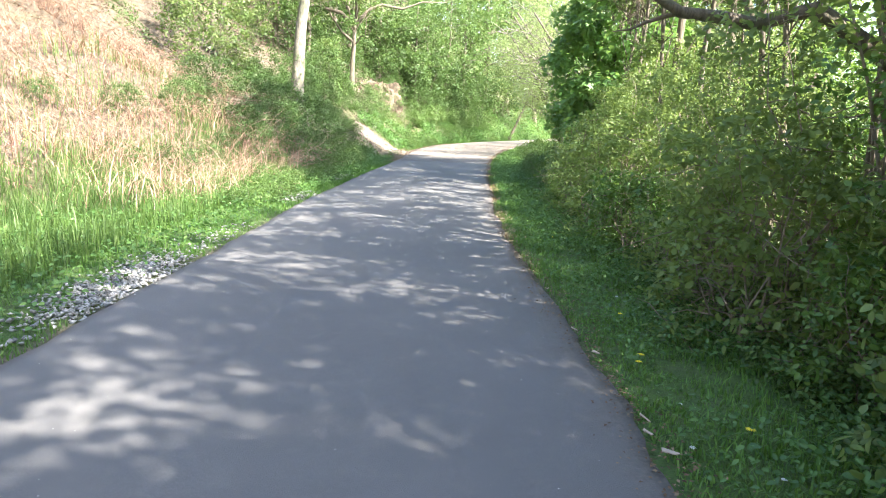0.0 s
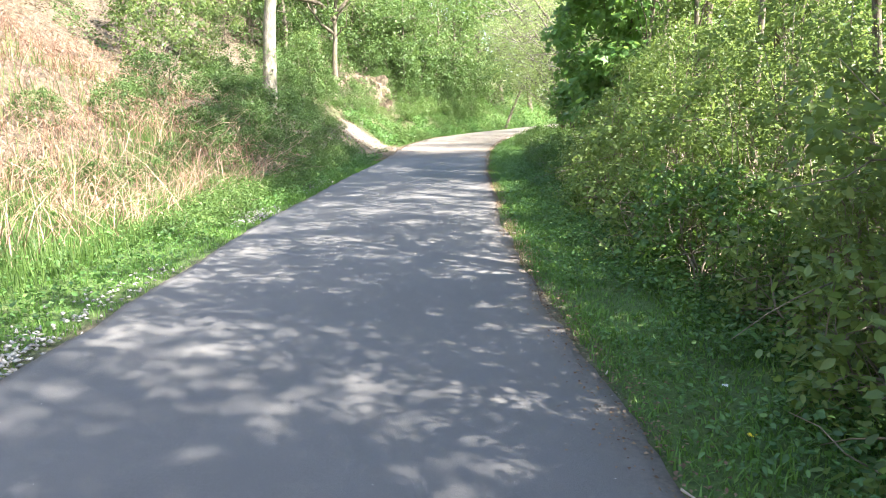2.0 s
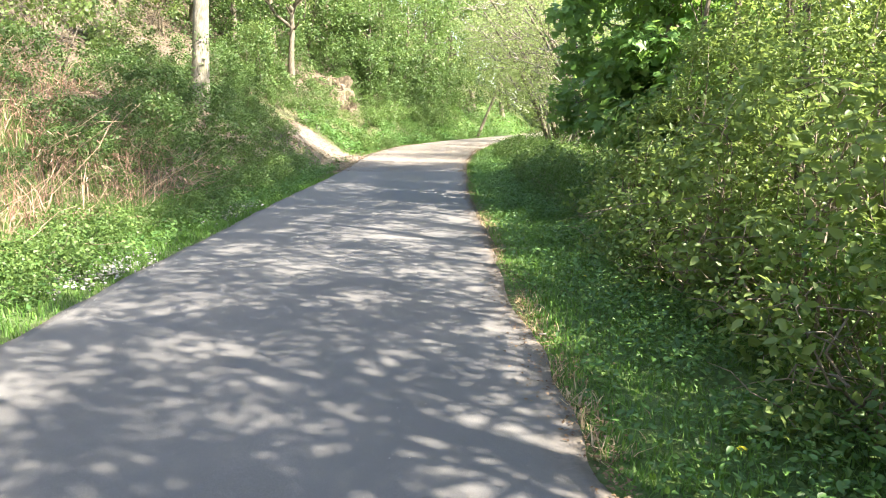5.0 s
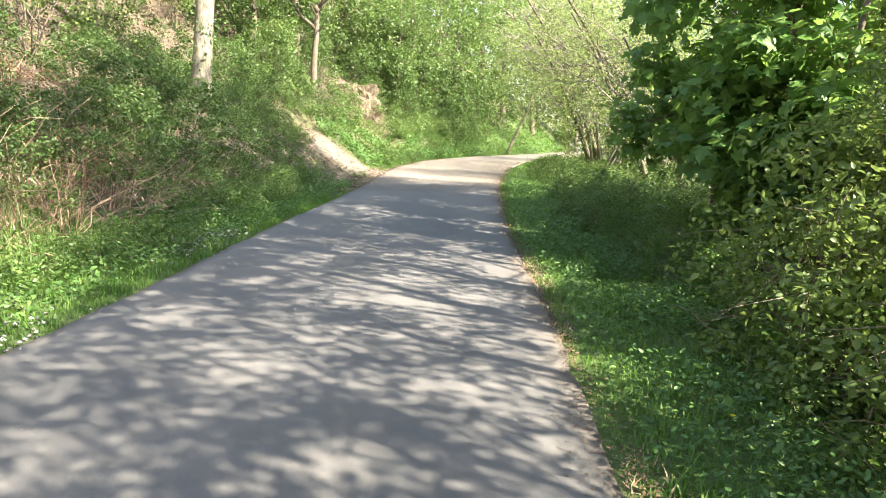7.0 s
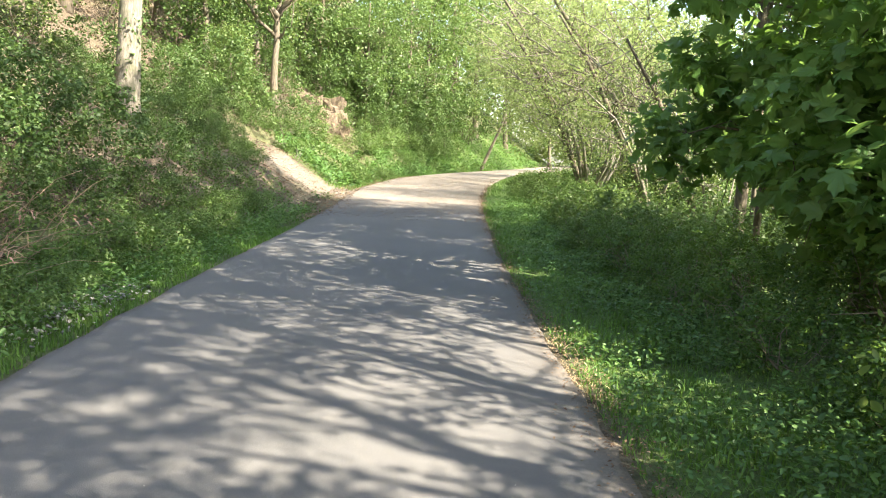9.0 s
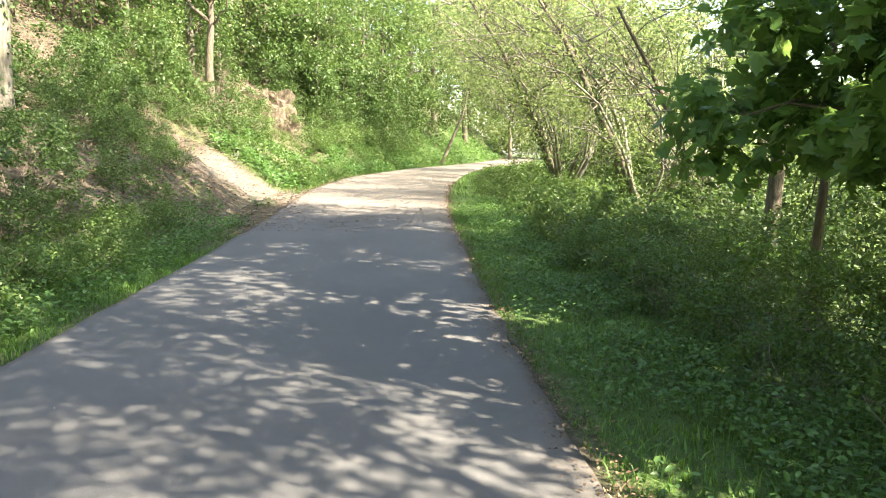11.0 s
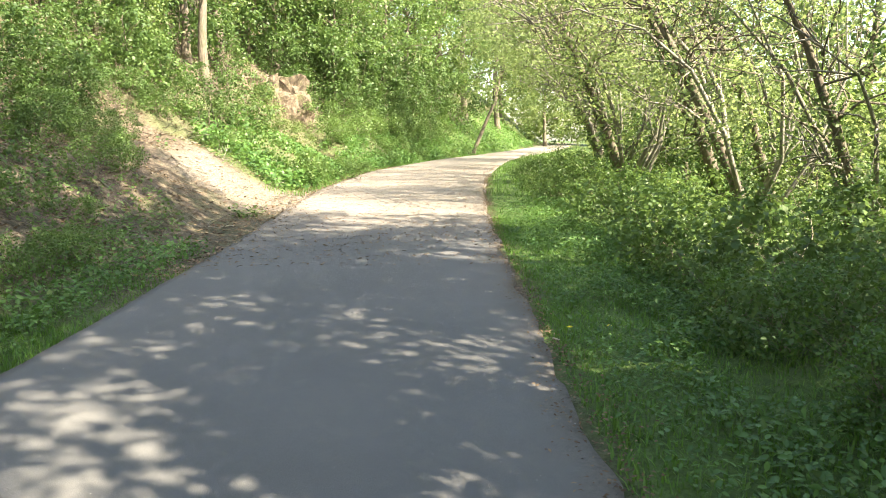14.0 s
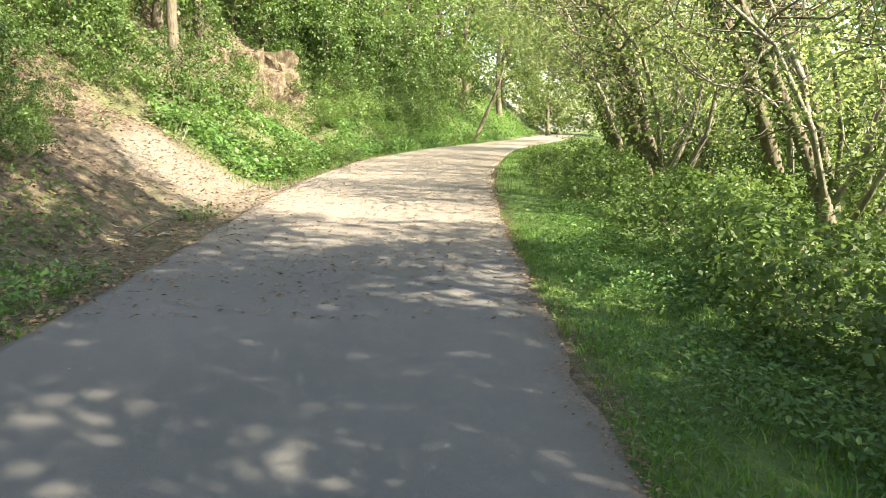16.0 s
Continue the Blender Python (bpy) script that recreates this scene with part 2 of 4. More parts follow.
def land(x, y):
    """Height of the ground; works on arrays."""
    x, y = np.asarray(x, float), np.asarray(y, float)
    d = x_left(y) - x
    w = verge_width(y)
    s = (0.52 + 0.24 * smoothstep(24, 36, y)) * (1 - 0.26 * np.exp(-((y - 33) / 4.5) ** 2))
    up = 0.05 * np.clip(d, 0, w) + s * np.clip(d - w, 0, 7) + 0.75 * np.clip(d - w - 7, 0, 28) + 0.1 * np.clip(d - w - 35, 0, 60)
    e = x - x_right(y)
    down = -0.02 * np.clip(e, 0, 1.4) - 0.22 * np.clip(e - 2.2, 0, 20) - 0.01 * np.clip(e - 22, 0, 200)
    off = smoothstep(0.3, 3.0, np.maximum(d, e))
    lump = 0.22 * np.sin(0.9 * x + 0.5 * y) * np.sin(0.7 * y - 0.4 * x) + 0.10 * np.sin(2.3 * x - 1.1 * y + 1.0) + 0.06 * np.sin(3.7 * y + 1.9 * x) + 0.045 * np.sin(5.3 * x - 4.1 * y) * np.sin(4.4 * y + 2.9 * x)
    small = 0.012 * np.sin(7 * x + 3 * y) * np.sin(6 * y)
    bay = 1.7 * np.exp(-((x + 5.4) ** 2 / 5.0 + (y - 48.6) ** 2 / 9.0))
    return np.where(d > 0, up, 0) - np.where(d > 0.6, bay, 0) + np.where(e > 0, down, 0) + off * lump + small * smoothstep(0.05, 0.4, np.maximum(d, e)) - 0.02


def path_mask(x, y):
    """Bare earth of the footpath that climbs the bank from the lane, and the lane's trodden shoulder."""
    d = x_left(y) - x
    mid = 35.0 - 0.25 * np.clip(d, -3, 8) + 0.25 * np.sin(2.6 * d + 1)
    half = (0.75 + 2.7 * np.exp(-np.clip(d, 0, 20) / 1.1)) * (1 + 0.25 * np.sin(3.1 * d + 1.7 * y))
    bare = (1 - smoothstep(half * 0.4, half * 1.4, np.abs(y - mid))) * (1 - smoothstep(2.2, 3.0, d))
    return np.where(d > -0.5, bare, 0)


# ---- mesh helpers ----
def obj_from(name, verts, faces, mat, parent=None, label="", loops=None, smooth=False):
    me = bpy.data.meshes.new(name)
    me.from_pydata([tuple(v) for v in verts], [], faces)
    me.materials.append(mat)
    if smooth:
        me.polygons.foreach_set("use_smooth", [True] * len(me.polygons))
    ob = new(name, me)
    if parent is not None:
        ob.parent = parent
    if label:
        ob["label"] = label
    return ob


def quick_mesh(name, verts, idx, sides, mat):
    """A mesh of many faces with the same number of sides, from arrays."""
    me = bpy.data.meshes.new(name)
    nf = len(idx)
    me.vertices.add(len(verts))
    me.vertices.foreach_set("co", np.asarray(verts, np.float32).ravel())
    me.loops.add(nf * sides)
    me.loops.foreach_set("vertex_index", np.asarray(idx, np.int32).ravel())
    me.polygons.add(nf)
    me.polygons.foreach_set("loop_start", np.arange(nf, dtype=np.int32) * sides)
    me.polygons.foreach_set("loop_total", np.full(nf, sides, np.int32))
    me.materials.append(mat)
    me.update(calc_edges=True)
    return me


def unit(v):
    return v / np.maximum(np.linalg.norm(v, axis=-1, keepdims=True), 1e-9)


RHOMB = ((0, 0, 0), (0.5, 0.30, 0.10), (1, 0, -0.04), (0.5, -0.30, 0.10))
RHOMB_F = ((0, 1, 2, 3),)
OVATE = ((0, 0, 0), (0.3, 0.27, 0.09), (0.68, 0.22, 0.06), (1, 0, -0.06), (0.68, -0.22, 0.06), (0.3, -0.27, 0.09))
OVATE_F = ((0, 1, 2, 3), (0, 3, 4, 5))
LOBE_SIDE = ((-0.05, 0.30, 0.02), (0.12, 0.42, 0.0), (0.16, 0.26, 0.05), (0.30, 0.44, 0.03), (0.50, 0.62, -0.05), (0.46, 0.36, 0.04), (0.56, 0.22, 0.06), (0.72, 0.24, 0.02), (0.78, 0.12, 0.03))
LOBED = ((0, 0, 0), *LOBE_SIDE, (1.0, 0, -0.10), *((x, -y, z) for x, y, z in reversed(LOBE_SIDE)))
LOBED_F = tuple((0, k, k + 1) for k in range(1, len(LOBED) - 1))


def leaves(name, rng, pos, out, size, mat, shape=RHOMB, faces=RHOMB_F, up=0.55, loose=0.75):
    """Many leaves at pos, leaning towards out."""
    n = len(pos)
    nor = unit(np.array([0, 0, up]) + 0.5 * out + loose * rng.normal(0, 0.6, (n, 3)))
    t = unit(np.cross(nor, rng.normal(0, 1, (n, 3))))
    b = np.cross(nor, t)
    sz = (size * rng.uniform(0.65, 1.25, n))[:, None, None]
    sh = np.array(shape)
    loc = sh[None, :, 0, None] * t[:, None] + sh[None, :, 1, None] * b[:, None] + sh[None, :, 2, None] * nor[:, None]
    v = (pos[:, None] + sz * loc).reshape(-1, 3)
    k = len(sh)
    if faces is LOBED_F:
        tri = np.array(LOBED_F)
        idx = (np.arange(n)[:, None, None] * k + tri[None]).reshape(-1, 3)
        return quick_mesh(name, v, idx, 3, mat)
    idx = (np.arange(n)[:, None, None] * k + np.array(faces)[None]).reshape(-1, 4)
    return quick_mesh(name, v, idx, 4, mat)


class Tubes:
    """Gathers tapered tubes into one mesh."""

    def __init__(self):
        self.v, self.f = [], []

    def add(self, pts, radii, sides=6):
        pts = np.asarray(pts, float)
        tang = unit(np.gradient(pts, axis=0))
        ref = np.array([0.31, 0.95, 0.05]) if abs(tang[0][2]) > 0.6 else np.array([0.05, 0.1, 1.0])
        a = unit(np.cross(tang, ref))
        b = np.cross(tang, a)
        ang = np.arange(sides) * 2 * np.pi / sides
        base = len(self.v)
        for p, r, aa, bb in zip(pts, radii, a, b):
            for an in ang:
                self.v.append(p + r * (np.cos(an) * aa + np.sin(an) * bb))
        for i in range(len(pts) - 1):
            for j in range(sides):
                q = (j + 1) % sides
                self.f.append((base + i * sides + j, base + i * sides + q, base + (i + 1) * sides + q, base + (i + 1) * sides + j))
        self.f.append(tuple(base + (len(pts) - 1) * sides + j for j in range(sides)))
        self.f.append(tuple(base + j for j in reversed(range(sides))))

    def obj(self, name, mat, parent=None, label=""):
        return obj_from(name, self.v, self.f, mat, parent, label, smooth=True)


def bent(rng, a, b, n, sag, wob):
    """A wavy line from a to b, lifted by sag in the middle."""
    a, b = np.asarray(a, float), np.asarray(b, float)
    t = np.linspace(0, 1, n)[:, None]
    p = a + (b - a) * t
    p[:, 2] += sag * 4 * (t * (1 - t))[:, 0]
    w = rng.normal(0, wob, (n, 3))
    w[0] = w[-1] = 0
    return p + w


def cloud(rng, centres, radii, per, flat=0.75):
    """Leaf places in clumps round the centres, with the way out from each clump's middle."""
    pos, out = [], []
    for c, r in zip(centres, radii):
        n = max(4, int(per * rng.uniform(0.6, 1.4)))
        d = unit(rng.normal(0, 1, (n, 3)))
        rad = r * rng.uniform(0.15, 1.0, n) ** 0.6
        pos.append(c + d * rad[:, None] * np.array([1, 1, flat]))
        out.append(d)
    return np.concatenate(pos), np.concatenate(out)


def thing(name, label, category, group="", kind=""):
    return tagged(new(name), label, category, group, kind)


def attach(name, me, parent, label=""):
    ob = new(name, me)
    ob.parent = parent
    if label:
        ob["label"] = label
    return ob


def make_shrub(seed, label, width, height, clumps, per, leaf, mat, stem_mat, stems, name="hedge_shrub", shape=OVATE, faces=OVATE_F, category="shrub", group="", low=0.1, clump_r=0.36):
    """A many-stemmed bush: bare stems below, leafy clumps towards the outside."""
    rng = np.random.default_rng(seed)
    root = thing(name, label, category, group)
    cs, rs = [], []
    for _ in range(clumps):
        az, t = rng.uniform(0, 2 * np.pi), rng.uniform(low, 1) ** 0.85
        prof = np.sqrt(max(0.05, 1 - ((t - 0.45) / 0.62) ** 2))
        r = width * prof * rng.uniform(0.45, 1.0) ** 0.5 * rng.uniform(0.85, 1.12)
        cs.append((r * np.cos(az), r * np.sin(az), height * t))
        rs.append(clump_r * rng.uniform(0.6, 1.35))
    cs = np.array(cs)
    for i in range(stems):
        tubes = Tubes()
        c = cs[rng.integers(len(cs))]
        a = rng.normal(0, 0.16 * width, 3) * (1, 1, 0)
        pts = bent(rng, a, c, 6, 0.12 * height * rng.uniform(-0.2, 1), 0.05)
        r0 = rng.uniform(0.010, 0.024) * (height / 3) ** 0.5
        tubes.add(pts, np.linspace(r0, 0.003, 6), 4)
        for _ in range(4):
            k = rng.integers(2, 6)
            tubes.add(bent(rng, pts[k], pts[k] + rng.normal(0, 0.16 * width + 0.12, 3), 4, 0.03, 0.03), np.linspace(r0 * 0.45, 0.002, 4), 3)
        tubes.obj("stem", stem_mat, root)
    pos, out = cloud(rng, cs, rs, per)
    attach("foliage", leaves("foliage", rng, pos, out, leaf, mat, shape, faces), root)
    return root


def make_tree(seed, label, trunk_pts, r0, r1, centres, radii, per, leaf, mat, bark, name="tree", limbs=14, group="", shape=RHOMB, faces=RHOMB_F, sides=9, twigs=2, limb_r=0.4, flat=0.7, twig_len=1.1, sub=False):
    """A tapered trunk, limbs that reach the leaf clumps, and a crown of leaves."""
    rng = np.random.default_rng(seed)
    root = thing(name, label, "tree", group)
    tp = np.asarray(trunk_pts, float)
    t0 = np.linspace(0, 1, len(tp))
    tt = np.linspace(0, 1, 12)
    pts = np.stack([np.interp(tt, t0, tp[:, k]) for k in range(3)], 1)
    pts[1:-1] += rng.normal(0, r0 * 0.18, (10, 3)) * (1, 1, 0)
    rad = r0 + (r1 - r0) * tt
    rad[0] *= 1.45
    rad[1] *= 1.08
    tubes = Tubes()
    tubes.add(pts, rad, sides)
    tubes.obj("trunk", bark, root)
    cs = np.asarray(centres, float)
    order = rng.permutation(len(cs))[:limbs]
    for i in order:
        c = cs[i]
        under = np.where(pts[:, 2] < c[2] - 0.2)[0]
        k = int(min(len(pts) - 1, max(3, under[-1] - rng.integers(0, 3) if len(under) else 3)))
        lr = max(0.012, rad[k] * limb_r * rng.uniform(0.7, 1.1))
        span = np.linalg.norm(c - pts[k])
        tubes = Tubes()
        lp = bent(rng, pts[k], c, 7, 0.10 * span * rng.uniform(-0.8, 1), 0.05 + 0.03 * span)
        tubes.add(lp, np.linspace(lr, 0.006, 7), 4)
        sprays = []
        for _ in range(twigs):
            j = rng.integers(2, 6)
            e = lp[j] + unit(rng.normal(0, 1, 3)) * rng.uniform(0.4, twig_len)
            if sub:
                sprays.append(Tubes())
            (sprays[-1] if sub else tubes).add(bent(rng, lp[j], e, 4, 0.05, 0.04), np.linspace(lr * 0.4, 0.004, 4), 3)
        limb = tubes.obj("limb", bark, root)
        for spray in sprays:
            spray.obj("twig", bark, limb)
    pos, out = cloud(rng, cs, radii, per, flat)
    attach("crown", leaves("crown", rng, pos, out, leaf, mat, shape, faces), root)
    return root


def crown_points(rng, n, centre, spread, hole=0.25):
    """Clump centres through an uneven ellipsoid, fewer in its middle."""
    d = unit(rng.normal(0, 1, (n, 3)))
    return np.asarray(centre) + d * (rng.uniform(hole, 1.0, n) ** 0.55 * rng.uniform(0.75, 1.15, n))[:, None] * np.asarray(spread)


def on_land(x, y, dz=0.0):
    return float(land(x, y)) + dz


def planted(ob, x, y, turn=0.0, size=1.0, dz=-0.05, tilt=(0, 0)):
    ob.matrix_basis = pose(x, y, on_land(x, y, dz), tilt[0], tilt[1], turn) @ Matrix.Scale(size, 4)
    return ob


def planted_copy(ob, x, y, turn=0.0, size=1.0, dz=-0.05, tilt=(0, 0)):
    return copy_thing(ob, pose(x, y, on_land(x, y, dz), tilt[0], tilt[1], turn) @ Matrix.Scale(size, 4))


# ---- ground and lane ----
def build_ground():
    xs = np.unique(np.round(np.concatenate([np.arange(-14, 14, 0.3), -14 - np.geomspace(0.5, 700, 34), 14 + np.geomspace(0.5, 700, 34)]), 3))
    ys = np.unique(np.round(np.concatenate([np.arange(-6, 70, 0.38), -6 - np.geomspace(0.5, 700, 26), 70 + np.geomspace(0.6, 800, 34)]), 3))
    gx, gy = np.meshgrid(xs, ys)
    gz = land(gx, gy)
    verts = np.stack([gx, gy, gz], -1).reshape(-1, 3)
    nx, ny = len(xs), len(ys)
    i = np.arange(nx * ny).reshape(ny, nx)
    idx = np.stack([i[:-1, :-1], i[:-1, 1:], i[1:, 1:], i[1:, :-1]], -1).reshape(-1, 4)
    me = quick_mesh("ground", verts, idx, 4, M_GROUND)
    me.polygons.foreach_set("use_smooth", [True] * len(me.polygons))
    d, e = x_left(gy) - gx, gx - x_right(gy)
    grass = np.where(d > 0, 1 - smoothstep(0.2, 1.2, d - verge_width(gy)), 0) + np.where(e > 0, 1 - smoothstep(1.2, 3.0, e), 0)
    grass = np.maximum(grass, 0.9 * (e > 0.5))
    grass = grass * (1 - smoothstep(23.5, 26, gy) * (1 - smoothstep(35, 38, gy)) * (d > 0) * 0.85)
    grass = np.where((d > 0) & (gy > 36), np.maximum(grass, 0.55 * (1 - smoothstep(2, 6, d)) + 0.4 * smoothstep(55, 70, gy)), grass)
    dirt = path_mask(gx, gy)
    col = np.stack([grass * (1 - dirt), dirt, 0 * dirt, np.ones_like(dirt)], -1).reshape(-1, 4)
    att = me.color_attributes.new("zone", "FLOAT_COLOR", "POINT")
    att.data.foreach_set("color", col.astype(np.float32).ravel())
    return tagged(new("ground", me), "earth bank, grassy verge and woodland floor", "ground", kind="structure")


def build_road():
    rng = np.random.default_rng(3)
    ys = np.concatenate([np.arange(-30, -2, 1.0), np.arange(-2, 40, 0.12), np.arange(40, 118, 0.5)])
    us = np.array([0, 0.004, 0.03, 0.07, 0.15, 0.3, 0.5, 0.7, 0.85, 0.93, 0.97, 0.996, 1])
    n = len(ys)
    k = np.ones(5) / 5
    wl = np.convolve(rng.normal(0, 0.03, n + 4), k, "valid") + 0.012 * np.sin(ys * 0.9)
    wr = np.convolve(rng.normal(0, 0.045, n + 4), k, "valid") + 0.012 * np.sin(ys * 1.3 + 1)
    a, b = x_left(ys) + wl, x_right(ys) + wr
    verts = []
    edge = []
    for y, p, q in zip(ys, a, b):
        for j, u in enumerate(us):
            z = 0.018 + 0.02 * (1 - (2 * u - 1) ** 2)
            if j in (0, len(us) - 1):
                z = -0.06
            verts.append((p + (q - p) * u, y, z))
            edge.append(max(0.0, 1 - (1 - u) / 0.11) if u > 0.5 else max(0.0, 1 - u / 0.035))
    m = len(us)
    i = np.arange(n * m).reshape(n, m)
    idx = np.stack([i[:-1, :-1], i[:-1, 1:], i[1:, 1:], i[1:, :-1]], -1).reshape(-1, 4)
    me = quick_mesh("road", np.array(verts), idx, 4, M_ROAD)
    me.polygons.foreach_set("use_smooth", [True] * len(me.polygons))
    att = me.attributes.new("edge", "FLOAT", "POINT")
    att.data.foreach_set("value", np.array(edge, np.float32))
    return tagged(new("road", me), "worn grey tarmac lane with earthy edges", "lane", kind="structure")


build_ground()
build_road()

# ---- hedge beside the lane ----
hedge_kinds = [
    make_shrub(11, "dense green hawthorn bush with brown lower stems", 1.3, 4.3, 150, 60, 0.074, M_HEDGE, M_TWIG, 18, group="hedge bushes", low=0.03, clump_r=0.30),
    make_shrub(12, "green hawthorn bush with sunlit leaf colour and brown lower stems", 1.25, 3.8, 140, 58, 0.072, M_HEDGE_SUNLIT, M_TWIG, 18, group="hedge bushes", low=0.03, clump_r=0.28),
    make_shrub(13, "tall green thicket bush with pale twigs", 1.5, 5.4, 120, 70, 0.085, M_SPRING, M_BARK_GREY, 16, shape=RHOMB, faces=RHOMB_F, group="thicket bushes", low=0.12),
]
foot_kinds = [
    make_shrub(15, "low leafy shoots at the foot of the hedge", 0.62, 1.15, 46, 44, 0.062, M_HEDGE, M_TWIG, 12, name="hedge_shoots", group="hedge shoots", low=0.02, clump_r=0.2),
    make_shrub(16, "pale green bramble sprays at the foot of the hedge", 0.7, 1.35, 50, 42, 0.06, M_HEDGE_SUNLIT, M_TWIG, 14, name="hedge_shoots", group="hedge shoots", low=0.03, clump_r=0.2),
]
low_bush = make_shrub(14, "low tangled green bush under the trees", 0.95, 1.25, 64, 44, 0.068, M_HEDGE, M_TWIG, 10, name="low_bush", group="low bushes", low=0.04, clump_r=0.26, shape=RHOMB, faces=RHOMB_F)
rs = random.Random(5)
used = set()


def plant(src, x, y, size, turn):
    """Places the model itself first, copies after that."""
    if src.name in used:
        return planted_copy(src, x, y, turn, size)
    used.add(src.name)
    return planted(src, x, y, turn, size)


# bushes past y 5.5 take the leaf with sunlight in its colour
for k in range(13):
    y = -5.0 + 1.55 * k
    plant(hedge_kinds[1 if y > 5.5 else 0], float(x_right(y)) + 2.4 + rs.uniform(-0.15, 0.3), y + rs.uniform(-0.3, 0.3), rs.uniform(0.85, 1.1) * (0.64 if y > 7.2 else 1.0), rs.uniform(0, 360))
for k in range(13):
    y = -4.6 + 1.9 * k
    if 5 < y < 13.5:
        plant(hedge_kinds[0], float(x_right(y)) + 5.4 + rs.uniform(-0.3, 0.4), y, rs.uniform(0.75, 0.9), rs.uniform(0, 360))
        continue
    if 13.5 < y < 18:
        continue
    plant(hedge_kinds[2], float(x_right(y)) + (4.8 if y < 14 else 6.0) + rs.uniform(-0.4, 0.6), y + rs.uniform(-0.4, 0.4), rs.uniform(0.95, 1.15), rs.uniform(0, 360))
for k in range(11):
    y = 13.6 + 1.05 * k
    plant(low_bush, float(x_right(y)) + 1.65 + rs.uniform(-0.1, 0.35), y, rs.uniform(0.6, 0.85), rs.uniform(0, 360))
    plant(low_bush, float(x_right(y)) + 2.9 + rs.uniform(-0.2, 0.4), y + 0.5, rs.uniform(0.9, 1.2), rs.uniform(0, 360))

for k in range(22):
    y = 0.6 + 0.66 * k
    plant(foot_kinds[rs.choice((0, 1) if y > 4 else (0, 0, 1))], float(x_right(y)) + 1.5 + rs.uniform(-0.18, 0.3), y, rs.uniform(0.75, 1.15), rs.uniform(0, 360))

for x, y, s in ((4.0, 14.2, 0.9), (4.6, 15.6, 0.95), (4.3, 17.0, 0.8), (5.4, 13.4, 1.0), (5.6, 18.2, 0.9)):
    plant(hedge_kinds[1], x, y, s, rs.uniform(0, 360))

for x, y, s in ((7.8, 8.6, 1.1), (8.8, 11.2, 1.15), (9.6, 14.0, 1.2), (8.4, 5.6, 1.1), (5.6, 1.0, 1.1), (6.0, 3.2, 1.0), (7.6, 2.2, 1.3)):
    plant(hedge_kinds[0], x, y, s, rs.uniform(0, 360))

# ---- maple beside the lane ----
rng = np.random.default_rng(21)
cs = np.concatenate([crown_points(rng, 90, (-0.5, -0.4, 4.2), (1.9, 3.0, 2.2)), crown_points(rng, 56, (-1.0, -2.4, 2.3), (1.0, 1.4, 1.1)), crown_points(rng, 22, (-1.2, 1.5, 2.6), (0.7, 1.1, 0.8)), crown_points(rng, 60, (-0.2, -0.9, 2.2), (1.3, 2.0, 1.5)), crown_points(rng, 36, (0.4, 0.9, 3.0), (1.0, 1.4, 1.4))])
maple = make_tree(22, "young maple with broad lobed green leaves", ((0, 0, 0), (-0.1, 0, 2), (-0.2, -0.1, 4), (-0.2, -0.2, 5.6)), 0.11, 0.03, cs, rng.uniform(0.35, 0.6, len(cs)), 50, 0.165, M_MAPLE, M_BARK,
                  name="maple_tree", limbs=30, sub=True, shape=LOBED, faces=LOBED_F)
planted(maple, 4.4, 19.2)

# ---- spreading tree whose bough hangs over the lane ----
rng = np.random.default_rng(31)
cs = np.concatenate([crown_points(rng, 60, (-0.9, 0.0, 5.8), (3.0, 3.7, 1.7)), crown_points(rng, 20, (0.5, -2.5, 4.6), (2.0, 1.6, 1.0))])
bough_tree = make_tree(32, "spreading oak with a crooked bough above the lane", ((0, 0, 0), (-0.2, 0.1, 1.6), (-0.6, 0.0, 3.0), (-0.9, 0.3, 4.4), (-1.2, 0.6, 6.0)), 0.2, 0.06, cs, rng.uniform(0.4, 0.7, len(cs)), 80, 0.085, M_SPRING, M_BARK,
                       name="oak_tree", limbs=30, limb_r=0.42, sub=True)
planted(bough_tree, 4.6, 7.0)
tubes = Tubes()
rng = np.random.default_rng(33)
line = np.array([(4.1, 7.0, 2.2), (3.4, 7.3, 2.75), (2.9, 7.5, 2.62), (2.45, 7.2, 2.62), (2.0, 7.0, 2.62), (1.55, 6.9, 2.85), (1.0, 6.8, 3.2)])
tubes.add(line, (0.10, 0.085, 0.075, 0.065, 0.055, 0.04, 0.015), 8)
tubes.add(bent(rng, line[2], (2.5, 7.9, 3.3), 5, 0.05, 0.03), np.linspace(0.05, 0.01, 5), 6)
tubes.add(bent(rng, line[4], (1.5, 7.6, 2.5), 5, 0.03, 0.03), np.linspace(0.03, 0.006, 5), 5)
bough = tubes.obj("bough", M_BARK, bough_tree, "crooked dark bough")
bough.matrix_parent_inverse = bough_tree.matrix_basis.inverted()

# ---- woodland trees ----
rng = np.random.default_rng(41)
cs = crown_points(rng, 80, (0, 0, 8.2), (3.0, 3.0, 3.2))
main_tree = make_tree(42, "tall pale-barked tree on the bank", ((0, 0, -0.4), (0.12, 0, 2.0), (0.42, -0.1, 4.5), (0.55, -0.2, 8), (0.6, -0.2, 11)), 0.25, 0.09, cs, rng.uniform(0.5, 0.9, len(cs)), 80, 0.10, M_SPRING, M_BARK_PALE, limbs=22, sides=14, sub=True)
planted(main_tree, -6.2, 26.4)
rng = np.random.default_rng(40)
t = rng.uniform(0, 1, 700) ** 1.6 * 2.1
az = rng.uniform(0, 2 * np.pi, 700)
